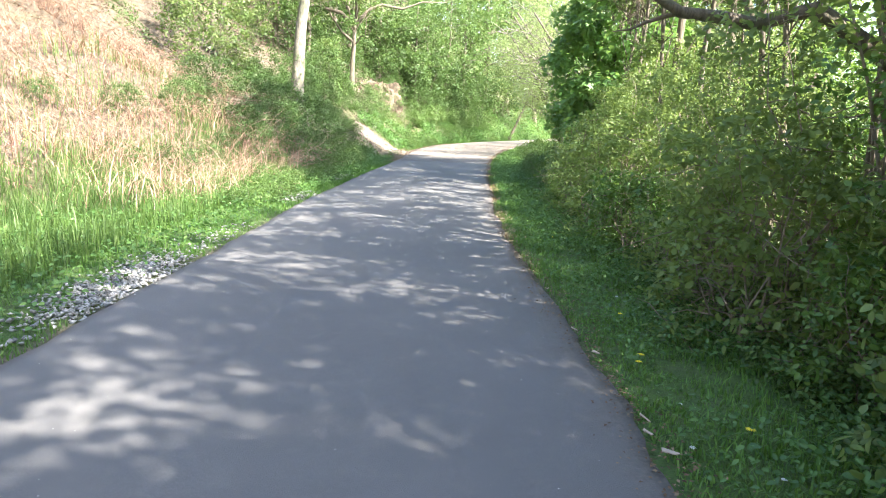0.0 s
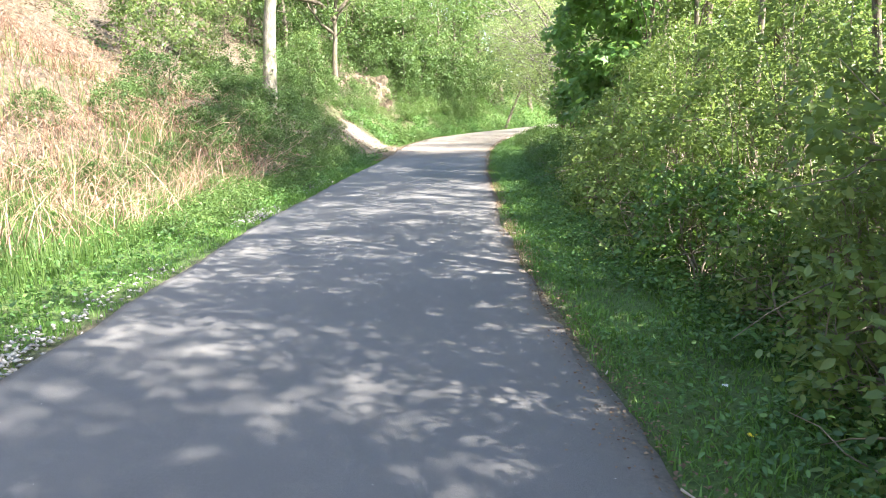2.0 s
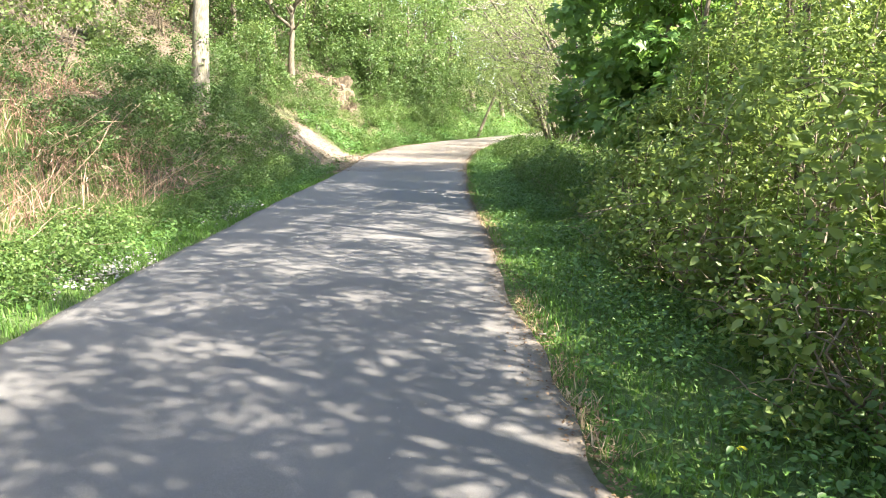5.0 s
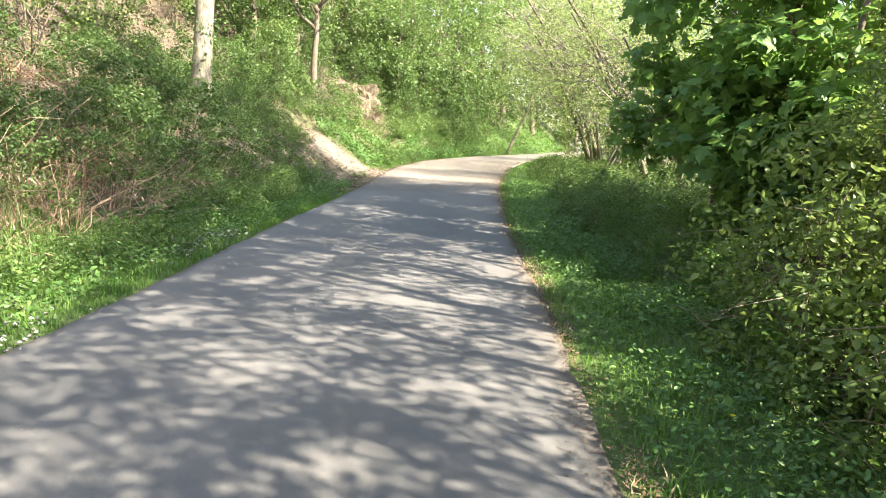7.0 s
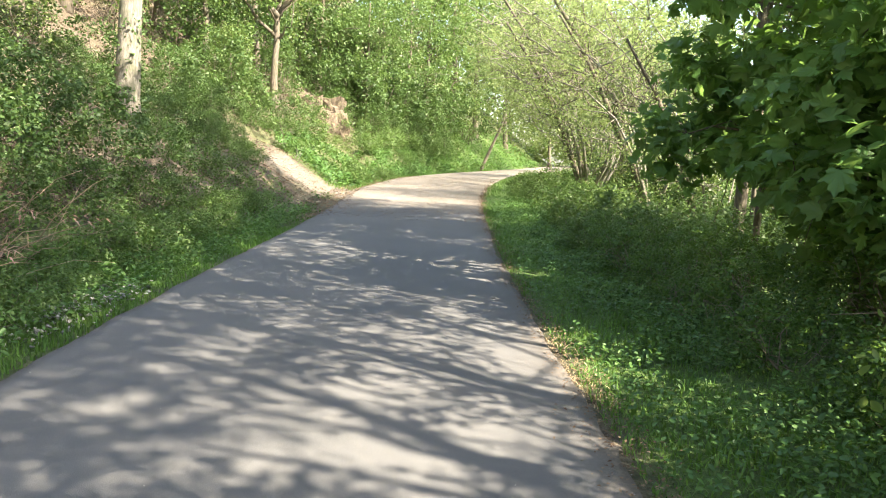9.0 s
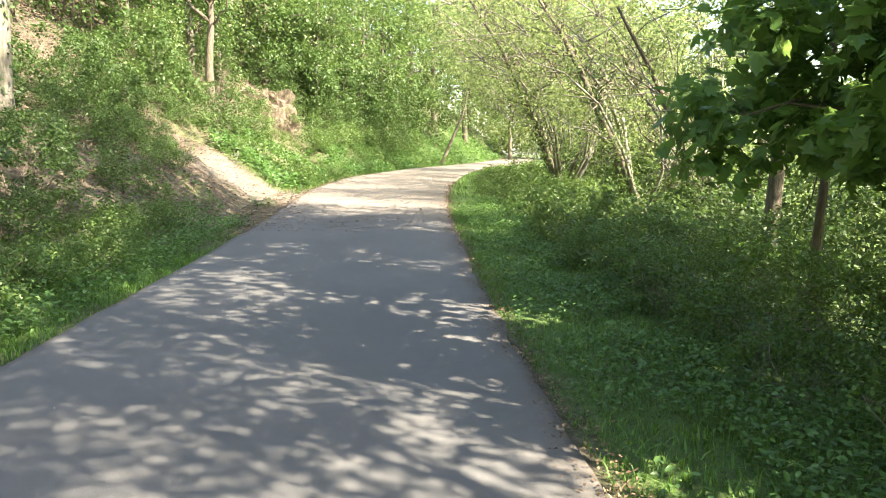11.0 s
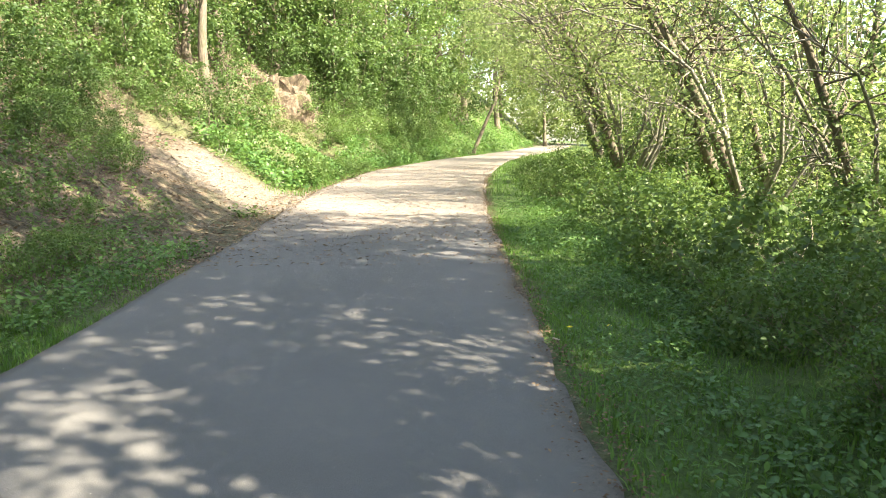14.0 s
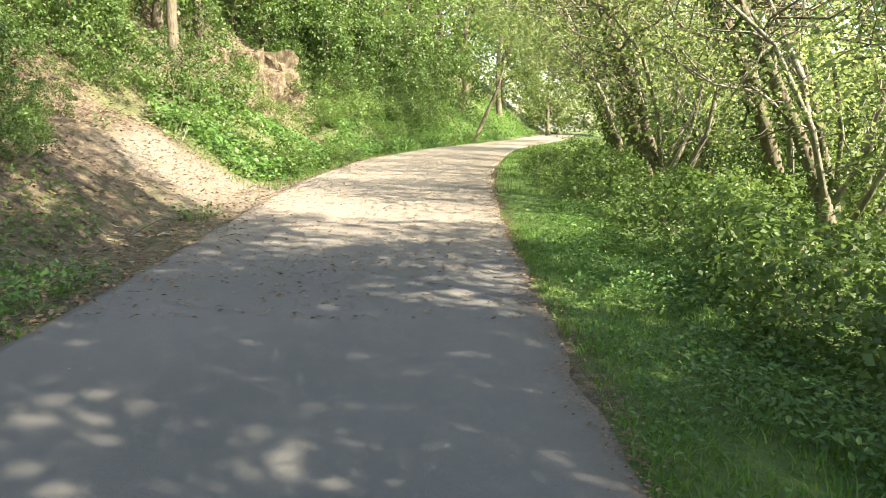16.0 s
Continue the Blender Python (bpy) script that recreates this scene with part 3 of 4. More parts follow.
out = np.stack([np.cos(az), np.sin(az), 0.2 + 0 * az], 1)
mid = np.stack([0.06 * t, 0 * t, t - 0.1], 1)
attach("ivy", leaves("ivy", rng, mid + out * rng.uniform(0.24, 0.40, (700, 1)), out, 0.085, M_BRAMBLE), main_tree, "dark ivy round the foot of the trunk")
rng = np.random.default_rng(410)

cs = crown_points(rng, 80, (0.3, 0, 7.2), (2.8, 2.8, 2.9))
wood_a = make_tree(43, "slender woodland tree with fresh spring leaves", ((0, 0, -0.3), (0.05, 0, 2.5), (0.25, 0.1, 5), (0.2, 0, 9.5)), 0.17, 0.04, cs, rng.uniform(0.35, 0.75, len(cs)), 58, 0.15, M_SPRING, M_BARK, group="bank trees", limbs=20)
planted(wood_a, -6.66, 42.6, 20)
cs = crown_points(rng, 95, (-0.2, 0, 4.2), (2.9, 2.9, 3.7))
wood_b = make_tree(44, "leafy woodland tree with low bright branches", ((0, 0, -0.3), (-0.1, 0.1, 2.0), (0.1, 0.1, 4.5), (0.1, 0, 7.6)), 0.14, 0.03, cs, rng.uniform(0.35, 0.7, len(cs)), 58, 0.15, M_LUSH, M_BARK, group="bank trees", limbs=20)
planted(wood_b, -4.0, 57.5, 0)
cs = crown_points(rng, 100, (-1.7, 0, 4.2), (2.9, 2.6, 3.0), 0.1)
wood_c = make_tree(45, "leaning alder with long thin branches and sparse leaves", ((0, 0, -0.3), (-0.55, 0.1, 1.3), (-1.3, -0.1, 2.9), (-2.1, 0.1, 4.4), (-3.2, 0.3, 6.0)), 0.13, 0.03, cs, rng.uniform(0.4, 0.7, len(cs)), 48, 0.082, M_PALE, M_BARK, group="lane trees", limbs=22, twigs=3, limb_r=0.30, twig_len=1.5)
planted(wood_c, 5.4, 35.5, 10)
# tall tree added behind the hedge, only for the shade it casts
cs = crown_points(rng, 70, (-0.3, 0, 7.2), (2.6, 2.7, 3.3), 0.1)
shade_tree_tall = make_tree(46, "tall leafy tree added behind the hedge to shade the lane", ((0, 0, -0.3), (0.1, 0, 2.5), (0.0, 0.2, 5), (0.1, 0.1, 9.3)), 0.15, 0.04, cs, rng.uniform(0.4, 0.75, len(cs)), 105, 0.13, M_SPRING, M_BARK, group="hedge trees", limbs=20)
planted(shade_tree_tall, 6.6, -6.4, 0, 1.2)

rt = random.Random(8)
# the copy at (7.6, 21.6) is added to cast shade on the lane
for x, y, s in ((-12, 36, 1.1), (-11, 31.5, 0.9), (-12.5, 26, 1.0), (-14, 21, 1.0), (-10, 47, 1.2), (-17, 31, 1.1), (-16, 42, 1.2), (-18, 16, 1.1), (-18, 26, 1.1), (-7.9, 49.5, 1.2), (-13, 52, 1.4), (-13.5, 12.5, 0.85), (7.6, 21.6, 1.35), (-10.5, 40.0, 1.0), (-8.3, 46.4, 1.0)):
    planted_copy(wood_a, x, y, rt.uniform(0, 360), s * rt.uniform(0.9, 1.15))
for x, y, s in ((-8.6, 39.5, 0.9), (-6.6, 55.0, 1.2), (-3.2, 60.5, 1.3), (-1.6, 65.0, 1.4), (0.0, 70.5, 1.45), (2.2, 78, 2.0), (-6, 65, 1.7), (-2, 76, 1.8), (5.2, 86, 2.2), (9.6, 97, 2.3), (-10, 58, 1.6), (-9.8, 43.8, 1.0), (17, 108, 2.0), (25, 111, 2.0), (12, 112, 2.0), (33, 110, 2.0), (10.5, 25.0, 1.1), (14.5, 41.0, 1.6)):
    planted_copy(wood_b, x, y, rt.uniform(0, 360), s * rt.uniform(0.9, 1.1))
for x, y, s in ((6.8, -9.0, 1.2), (8.0, -3.8, 1.2), (6.2, -1.0, 1.15), (8.5, 1.7, 0.9), (8.6, 20.2, 1.3), (9.6, -1.5, 1.3)):
    planted_copy(shade_tree_tall, x, y, rt.uniform(0, 360), s * rt.uniform(0.95, 1.08))

# slim trees added so that their unseen crowns dapple lane and bank
rng = np.random.default_rng(48)
cs = crown_points(rng, 50, (0, 0, 7.2), (1.7, 2.0, 2.4), 0.1)
shade_tree_slim = make_tree(49, "slim tree added beside the hedge to dapple the lane with shade", ((0, 0, -0.3), (0.1, 0, 2.5), (-0.1, 0.2, 5), (0.0, 0.1, 9.0)), 0.06, 0.02, cs, rng.uniform(0.3, 0.55, len(cs)), 62, 0.115, M_SPRING, M_BARK, group="hedge trees", limbs=22)
planted(shade_tree_slim, 4.2, 9.6, 40, 0.95)
for x, y, s in ((4.5, 3.8, 1.05), (4.2, 5.0, 0.9), (3.9, 6.3, 0.95), (4.3, 7.5, 0.95), (3.6, 8.8, 0.9), (3.8, 11.6, 0.95), (3.8, 13.9, 0.9), (4.7, 12.7, 0.7), (6.9, 20.4, 0.9), (3.7, 15.4, 0.9), (3.6, 16.4, 0.85), (4.6, 19.0, 1.0), (4.7, 20.6, 1.1), (4.5, 22.0, 1.0), (6.3, 21.0, 0.9), (3.6, 17.6, 0.95), (6.2, 25.6, 1.0),
                (5.3, 11.4, 1.7), (4.9, 13.4, 1.85), (4.6, 16.0, 1.75), (5.4, 18.9, 1.9), (5.6, 21.2, 1.9), (5.2, 24.2, 2.0)):
    planted_copy(shade_tree_slim, x, y, rt.uniform(0, 360), s)

# crooked dark boughs of the tree above the footpath
for pts, r0 in ((((0.15, 0, 3.7), (-0.7, -0.1, 4.5), (-1.9, 0.1, 4.75), (-3.1, 0, 4.9), (-4.2, 0.2, 5.5), (-5.4, 0.1, 5.7)), 0.13),
                (((0.2, 0, 3.9), (0.9, 0, 4.8), (1.7, -0.1, 5.15), (2.9, -0.2, 5.0), (4.1, -0.2, 5.5), (5.6, -0.3, 5.6)), 0.12),
                (((0.1, 0, 2.9), (-0.6, 0.3, 3.5), (-1.2, 0.5, 4.4), (-1.5, 0.6, 5.6)), 0.08)):
    tubes = Tubes()
    tubes.add(pts, np.linspace(r0, 0.03, len(pts)), 8)
    tubes.obj("bough", M_BARK, wood_a, "crooked dark bough")

# long arching boughs of the alders, reaching over the verge
for pts, r0 in ((((-0.35, 0.05, 0.8), (-0.7, -0.3, 2.0), (-1.3, -0.6, 3.1), (-2.1, -0.8, 3.8), (-3.0, -0.9, 4.1)), 0.055),
                (((-0.55, 0.1, 1.3), (-0.8, 0.5, 2.7), (-1.4, 0.9, 4.0), (-2.3, 1.2, 4.9), (-3.2, 1.3, 5.4)), 0.06),
                (((-0.2, 0.0, 0.4), (0.2, -0.5, 1.6), (0.1, -1.0, 2.9), (-0.5, -1.4, 4.1), (-1.3, -1.6, 4.9)), 0.05),
                (((-0.9, 0.0, 2.1), (-1.4, -0.2, 2.5), (-2.0, -0.3, 2.6), (-2.5, -0.5, 2.9)), 0.035),
                (((-0.1, 0.0, 0.2), (0.7, 0.3, 1.5), (1.2, 0.5, 3.0), (1.1, 0.6, 4.6)), 0.05)):
    tubes = Tubes()
    rng = np.random.default_rng(int(1000 * r0) + len(pts))
    line = np.array(pts)
    tubes.add(line, np.linspace(r0, 0.01, len(pts)), 6)
    for _ in range(9):
        k = int(rng.integers(1, len(line)))
        tubes.add(bent(rng, line[k], line[k] + rng.normal(0, 0.55, 3) + (-0.3, 0, 0.25), 5, 0.08, 0.03), np.linspace(r0 * 0.35, 0.004, 5), 4)
    tubes.obj("bough", M_BARK_GREY, wood_c, "long arching grey bough")

# ivy up the alder nearest the bend
rng = np.random.default_rng(47)
t = rng.uniform(0, 0.62, 900)
line = np.array(((0, 0, -0.3), (-0.55, 0.1, 1.3), (-1.3, -0.1, 2.9), (-3.2, 0.3, 6.0)))
mid = np.stack([np.interp(t, (0, 0.25, 0.5, 1), line[:, k]) for k in range(3)], 1)
out = unit(rng.normal(0, 1, (900, 3)) * (1, 1, 0.3))
attach("ivy", leaves("ivy", rng, mid + out * rng.uniform(0.10, 0.22, (900, 1)), out, 0.075, M_BRAMBLE), wood_c, "dark ivy climbing the trunk")

for x, y, s in ((6.2, 31, 1.0), (6.6, 39.5, 1.2), (7.4, 42.5, 1.25), (7.8, 46, 1.3), (9.0, 50, 1.4), (10.0, 54, 1.7), (12.0, 60, 1.9), (9.4, 36, 1.3), (10.5, 41, 1.3), (14.5, 54, 1.6), (14.0, 66, 2.1), (16.5, 72, 2.3), (18, 79, 2.4), (25, 92, 2.0), (6.6, 28.4, 0.8), (7.2, 33.6, 1.3)):
    planted_copy(wood_c, x, y, rt.uniform(-35, 45), s * rt.uniform(0.9, 1.15))

# the thin trunk that leans over the bend
rng = np.random.default_rng(51)
cs = crown_points(rng, 40, (3.0, -0.5, 9.0), (2.2, 2.2, 1.8))
lean_tree = make_tree(52, "thin crooked tree leaning over the bend", ((0, 0, -0.3), (0.9, 0, 2.0), (1.8, -0.1, 4.2), (2.2, -0.2, 6.2), (2.9, -0.3, 9.0)), 0.15, 0.05, cs, rng.uniform(0.4, 0.7, len(cs)), 45, 0.09, M_PALE, M_BARK, limbs=14)
planted(lean_tree, 4.6, 72.5)

# ---- brambles and bank plants ----
bramble = make_shrub(61, "dark green bramble thicket on the bank", 1.25, 1.7, 80, 40, 0.092, M_BRAMBLE, M_TWIG, 12, name="bramble_bush", shape=RHOMB, faces=RHOMB_F, category="bramble", group="brambles", low=0.02, clump_r=0.3)
planted(bramble, -5.0, 22.0, 30, 0.75)
for x, y, s in ((-5.6, 18.6, 0.65), (-5.2, 20.4, 0.72), (-4.7, 24.0, 0.72), (-5.2, 25.4, 0.58), (-5.9, 24.3, 0.43), (-6.2, 21.2, 0.86), (-7.0, 22.8, 0.86), (-7.2, 19.8, 0.79), (-5.9, 27.2, 0.58), (-6.6, 17.6, 0.65), (-5.6, 11.2, 0.3), (-6.1, 12.6, 0.4), (-5.5, 13.6, 0.42), (-6.8, 14.2, 0.5), (-5.2, 14.6, 0.4), (-7.4, 12.4, 0.35), (-5.4, 17.4, 0.7), (-5.1, 19.8, 0.85), (-5.5, 21.4, 0.9), (-5.6, 30.2, 0.5), (-6.1, 31.2, 0.55), (-5.2, 31.5, 0.32), (-6.8, 32.5, 0.65), (-5.8, 32.5, 0.4), (-7.6, 34.6, 0.7), (6.4, 20.6, 1.0), (7.2, 23.0, 1.1), (-5.2, 15.4, 0.43), (-5.0, 16.8, 0.54), (-4.75, 18.2, 0.58), (-4.6, 19.5, 0.61), (-4.5, 20.9, 0.61), (-4.3, 22.6, 0.58), (-6.2, 15.8, 0.58), (-8.3, 28.5, 0.62), (-6.5, 28.6, 0.43), (-7.4, 27.6, 0.62), (-8.6, 30.4, 0.62), (-7.7, 29.6, 0.5), (-9.4, 28.4, 0.68), (-8.2, 32.0, 0.5), (-5.9, 31.6, 0.4), (-6.4, 32.9, 0.45), (-7.0, 33.4, 0.5), (-6.1, 34.2, 0.5), (-6.7, 35.9, 0.7), (-7.2, 34.6, 0.8), (-7.2, 30.8, 0.43), (-7.4, 37.0, 0.8), (-8.3, 38.0, 0.9), (-8.6, 36.2, 0.9), (-7.7, 39.6, 0.8), (-6.3, 36.9, 0.5), (-8.4, 33.8, 0.37), (-6.4, 38.4, 0.8),
                (5.4, 26.6, 1.0), (5.0, 23.4, 1.0), (6.4, 29.8, 0.9), (6.6, 27.4, 1.0)):
    planted_copy(bramble, x, y, rt.uniform(0, 360), s * rt.uniform(0.9, 1.1))
sapling = make_shrub(63, "bright leafy sapling on the wooded bank", 1.2, 3.2, 70, 42, 0.105, M_SPRING, M_BARK, 9, name="sapling", shape=RHOMB, faces=RHOMB_F, category="sapling", group="saplings", low=0.12, clump_r=0.42)
planted(sapling, -8.0, 22.6, 0, 1.1)
for x, y, s in ((-7.6, 39.2, 0.75), (-9.6, 25.4, 0.9), (-8.8, 27.6, 0.6), (-6.3, 57.5, 1.7), (3.4, 79, 1.6), (-12, 40, 1.2), (-11.5, 14.5, 1.0), (-13, 17, 1.1), (-9.4, 51.0, 1.6), (-11, 37, 1.0),
                (8.6, 33.0, 1.0), (12.0, 31.0, 1.3), (11.0, 27.0, 1.1), (-5.2, 48.6, 0.5), (-6.0, 48.9, 0.55), (-4.6, 49.6, 0.45), (9.4, 38.5, 1.1), (10.0, 44.0, 1.2), (11.2, 49.5, 1.3), (13.5, 57.5, 1.5), (13.5, 42, 1.5), (16, 70, 1.6), (19.5, 78, 1.6), (23, 87, 1.8), (15, 48, 1.6), (8.4, 23.6, 0.9), (6.8, 15.2, 1.3)):
    planted_copy(sapling, x, y, rt.uniform(0, 360), s * rt.uniform(0.9, 1.12))
ivy_bush = make_shrub(64, "dark ivy-draped bush on the bank", 1.1, 2.4, 66, 40, 0.105, M_BRAMBLE, M_BARK, 8, name="ivy_bush", shape=RHOMB, faces=RHOMB_F, category="bush", group="ivy bushes", low=0.04, clump_r=0.38)
planted(ivy_bush, -6.0, 55.0, 0, 1.2)
for x, y, s in ((-4.6, 55.6, 1.5), (-3.7, 58.2, 1.5), (-2.6, 61.5, 1.6), (-1.4, 65.0, 1.6), (0.2, 69.2, 1.7), (1.8, 74.0, 1.7), (3.6, 79.0, 1.8), (-8.6, 44.4, 1.4), (-8.8, 48.6, 1.4), (-8.0, 49.8, 0.7), (-6.2, 53.6, 0.8), (-5.2, 53.4, 0.6), (-7.6, 54.2, 1.5), (-6.2, 57.2, 1.8), (-4.4, 60.6, 1.8), (-4.2, 56.6, 1.0), (-5.6, 39.2, 0.6), (-5.2, 41.8, 0.7), (-6.6, 37.4, 0.6), (-7.4, 36.8, 0.8), (-3.4, 55.0, 0.7), (-2.2, 58.0, 0.7), (-0.9, 61.2, 0.8), (0.9, 65.4, 0.8), (-2.9, 59.6, 1.0), (-1.7, 62.8, 1.1), (-0.2, 66.6, 1.1), (1.3, 71.0, 1.2), (-7.6, 47.6, 1.0), (-8.4, 41.2, 0.9), (-10.0, 39.0, 1.0), (-6.5, 32.4, 0.5), (-7.2, 31.2, 0.6), (-7.5, 33.2, 0.6), (-6.4, 29.8, 0.45), (-8.2, 29.4, 0.6), (-5.4, 58.8, 1.4), (-8.4, 53.6, 1.4), (-3.8, 63.2, 1.5), (-12.6, 22.6, 1.2), (-13.0, 15.6, 1.0),
                (8.0, 37.5, 0.9), (9.2, 46.5, 1.0), (8.0, 30.8, 0.8), (10.6, 52.5, 1.2), (11.0, 31.5, 1.1), (12.8, 38.5, 1.3), (7.0, 24.6, 0.7)):
    planted_copy(ivy_bush, x, y, rt.uniform(0, 360), s * rt.uniform(0.9, 1.1))
nettle = make_shrub(62, "fresh green leafy undergrowth on the verge", 0.95, 0.85, 40, 29, 0.084, M_LUSH, M_TWIG, 3, name="undergrowth", shape=RHOMB, faces=RHOMB_F, category="undergrowth", group="undergrowth", low=0.02, clump_r=0.27)
planted(nettle, -3.4, 39.5, 0, 1.0)
for k in range(40):
    y = 37.6 + 0.9 * k
    d = rt.choice((0.55, 0.8, 1.6, 2.4, 3.4, 4.6)) + rt.uniform(-0.2, 0.3)
    if 41 < y < 54.5 and d > 1.5:
        continue
    planted_copy(nettle, float(x_left(y)) - d, y, rt.uniform(0, 360), rt.uniform(0.5, 0.8) + 0.16 * d)
for k in range(30):
    y = 26.0 + 0.95 * k
    e = rt.choice((1.5, 1.9, 2.6, 3.3, 4.2)) + rt.uniform(-0.2, 0.3)
    planted_copy(nettle, float(x_right(y)) + e, y, rt.uniform(0, 360), rt.uniform(0.3, 0.55) + 0.2 * e)
for x, y, s in ((-3.6, 51.6, 0.8), (-3.2, 53.0, 0.8), (3.0, 24.9, 0.9), (3.9, 25.3, 1.1), (2.6, 23.4, 0.6), (2.8, 21.9, 0.6), (3.6, 23.2, 0.9), (3.0, 26.4, 0.8), (-7.9, 36.4, 0.9), (-5.9, 37.2, 0.9), (-8.0, 40.5, 1.0), (-5.0, 40.5, 1.2), (-11.5, 43, 1.1), (-4.9, 26.4, 0.6), (-4.6, 30.2, 0.45), (-5.1, 31.0, 0.55), (-4.9, 29.0, 0.5), (-5.7, 30.4, 0.65), (-5.5, 32.0, 0.45), (-4.3, 27.9, 0.35), (-5.5, 28.2, 0.6), (-4.8, 37.0, 0.6), (-3.75, 25.0, 0.5), (-3.9, 23.4, 0.5), (-3.9, 21.8, 0.5), (-4.1, 20.2, 0.55), (-4.4, 18.6, 0.55), (-4.6, 17.0, 0.5), (-4.5, 26.9, 0.6), (-4.2, 24.2, 0.55), (-4.4, 22.4, 0.6)):
    planted_copy(nettle, x, y, rt.uniform(0, 360), s)
for k in range(26):
    y = 11.5 + 0.62 * k
    planted_copy(nettle, float(x_left(y)) - rt.uniform(0.6, 1.05) - 0.15 * max(0.0, y - 18) / 3, y, rt.uniform(0, 360), rt.uniform(0.32, 0.55))
for k in range(20):
    y = 51.5 + 0.9 * k
    planted_copy(nettle, float(x_left(y)) - rt.uniform(1.7, 4.4), y, rt.uniform(0, 360), rt.uniform(0.9, 1.4))
for k in range(13):
    y = -3 + 1.35 * k
    planted_copy(nettle, float(x_right(y)) + rt.uniform(2.4, 3.4), y, rt.uniform(0, 360), rt.uniform(0.7, 1.0))
for k in range(9):
    y = -1 + 1.75 * k
    planted_copy(nettle, float(x_right(y)) + rt.uniform(1.35, 1.7), y, rt.uniform(0, 360), rt.uniform(0.4, 0.6))


# ---- far woods that close the view ----
def far_woods(name, rng, boxes, label, size=0.36):
    ps = []
    for x0, x1, y0, y1, h, n in boxes:
        x, y = rng.uniform(x0, x1, n), rng.uniform(y0, y1, n)
        c = np.stack([x, y, land(x, y) + h * rng.uniform(0.02, 1, n)], 1)
        ps.append(np.repeat(c, 26, 0) + rng.normal(0, 0.55, (n * 26, 3)))
    p = np.concatenate(ps)
    # pale leaves carry the haze of distance in their colour
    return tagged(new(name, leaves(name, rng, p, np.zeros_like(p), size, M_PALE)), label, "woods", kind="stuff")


rng = np.random.default_rng(55)
far_woods("far_woods", rng, ((18, 40, 15, 110, 14, 900), (6, 50, 112, 130, 26, 900), (-8, 6, 98, 125, 22, 420), (17, 26, -10, 40, 11, 260), (13, 18, 24, 52, 7.5, 260)), "spring-green woods beyond the lane, haze put into the leaf colour")
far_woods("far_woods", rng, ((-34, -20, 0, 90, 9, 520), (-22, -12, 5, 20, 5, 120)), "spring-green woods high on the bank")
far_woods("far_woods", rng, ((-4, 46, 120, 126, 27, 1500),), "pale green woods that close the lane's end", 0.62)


# ---- grass, straw, bracken ----
def blades(name, rng, x, y, height, width, mat, label, category, lean=0.35, z=None):
    n = len(x)
    z = land(x, y) if z is None else z
    az = rng.uniform(0, 2 * np.pi, n)
    side = np.stack([np.cos(az), np.sin(az), 0 * az], 1)
    fall = np.stack([-np.sin(az), np.cos(az), 0 * az], 1) * (lean * rng.normal(0, 1, n))[:, None]
    drift = 1 + 0.4 * np.sin(2.1 * x + 1.3 * y) * np.sin(1.7 * y - 2.3 * x) + 0.35 * np.sin(7 * x + 5 * y) * np.sin(6.3 * y - 3 * x)
    h = (height * drift * rng.uniform(0.5, 1.3, n))[:, None]
    w = (width * rng.uniform(0.6, 1.3, n))[:, None]
    base = np.stack([x, y, z - 0.01], 1)
    upv = np.array([0, 0, 1.0])
    a, b = base - side * w, base + side * w
    mid = base + h * (0.55 * upv + 0.3 * fall)
    c, d = mid + side * w * 0.7, mid - side * w * 0.7
    tip = base + h * (0.95 * upv + fall)
    v = np.stack([a, b, c, d, tip], 1).reshape(-1, 3)
    o = np.arange(n)[:, None] * 5
    idx = np.concatenate([o + np.array([0, 1, 2]), o + np.array([0, 2, 3]), o + np.array([3, 2, 4])])
    return tagged(new(name, quick_mesh(name, v, idx, 3, mat)), label, category, kind="stuff")


rng = np.random.default_rng(71)
n = 46000
y = rng.uniform(0.5, 30, n)
x = x_left(y) - rng.uniform(0.02, 1, n) ** 1.15 * (verge_width(y) + 0.5)
keep = (path_mask(x, y) < 0.4) & (rng.uniform(24, 28, n) > y) & ~((y > 4.7) & (y < 7.2) & (x > -3.25) & (rng.uniform(0, 1, n) < 0.85))
blades("verge_grass", rng, x[keep], y[keep], 0.07, 0.005, M_GRASS, "green verge grass along the lane", "grass", 0.65)
n = 62000
y = 0.5 + 31 * rng.uniform(0, 1, n) ** 1.15
x = x_right(y) + rng.uniform(0.03, 1, n) ** 1.1 * 1.9
blades("verge_grass", rng, x, y, 0.06, 0.0055, M_GRASS, "short green verge grass under the hedge", "grass", 0.7)
n = 20000
y = rng.uniform(3, 17, n)
x = x_left(y) - rng.uniform(0.9, 3.4, n)
blades("tall_grass", rng, x, y, 0.28, 0.005, M_LUSH, "tall fresh grass at the foot of the bank", "grass", 0.3)
n = 350
y = rng.uniform(4, 22, n)
x = x_left(y) - rng.uniform(2.0, 4.4, n)
blades("dry_grass", rng, x, y, 0.6, 0.004, M_STRAW, "bleached dry grass stalks", "dry grass", 0.85)
n = 2600
y = rng.uniform(9.5, 20, n)
x = x_right(y) + np.abs(rng.normal(0, 0.11, n))
keep = np.sin(2.7 * y) + np.sin(1.1 * y + 2) > 0.1
blades("dry_grass", rng, x[keep], y[keep], 0.05, 0.005, M_STRAW, "short dry grass fringe at the lane edge", "dry grass", 1.2)
n = 9000
y = rng.uniform(36, 75, n)
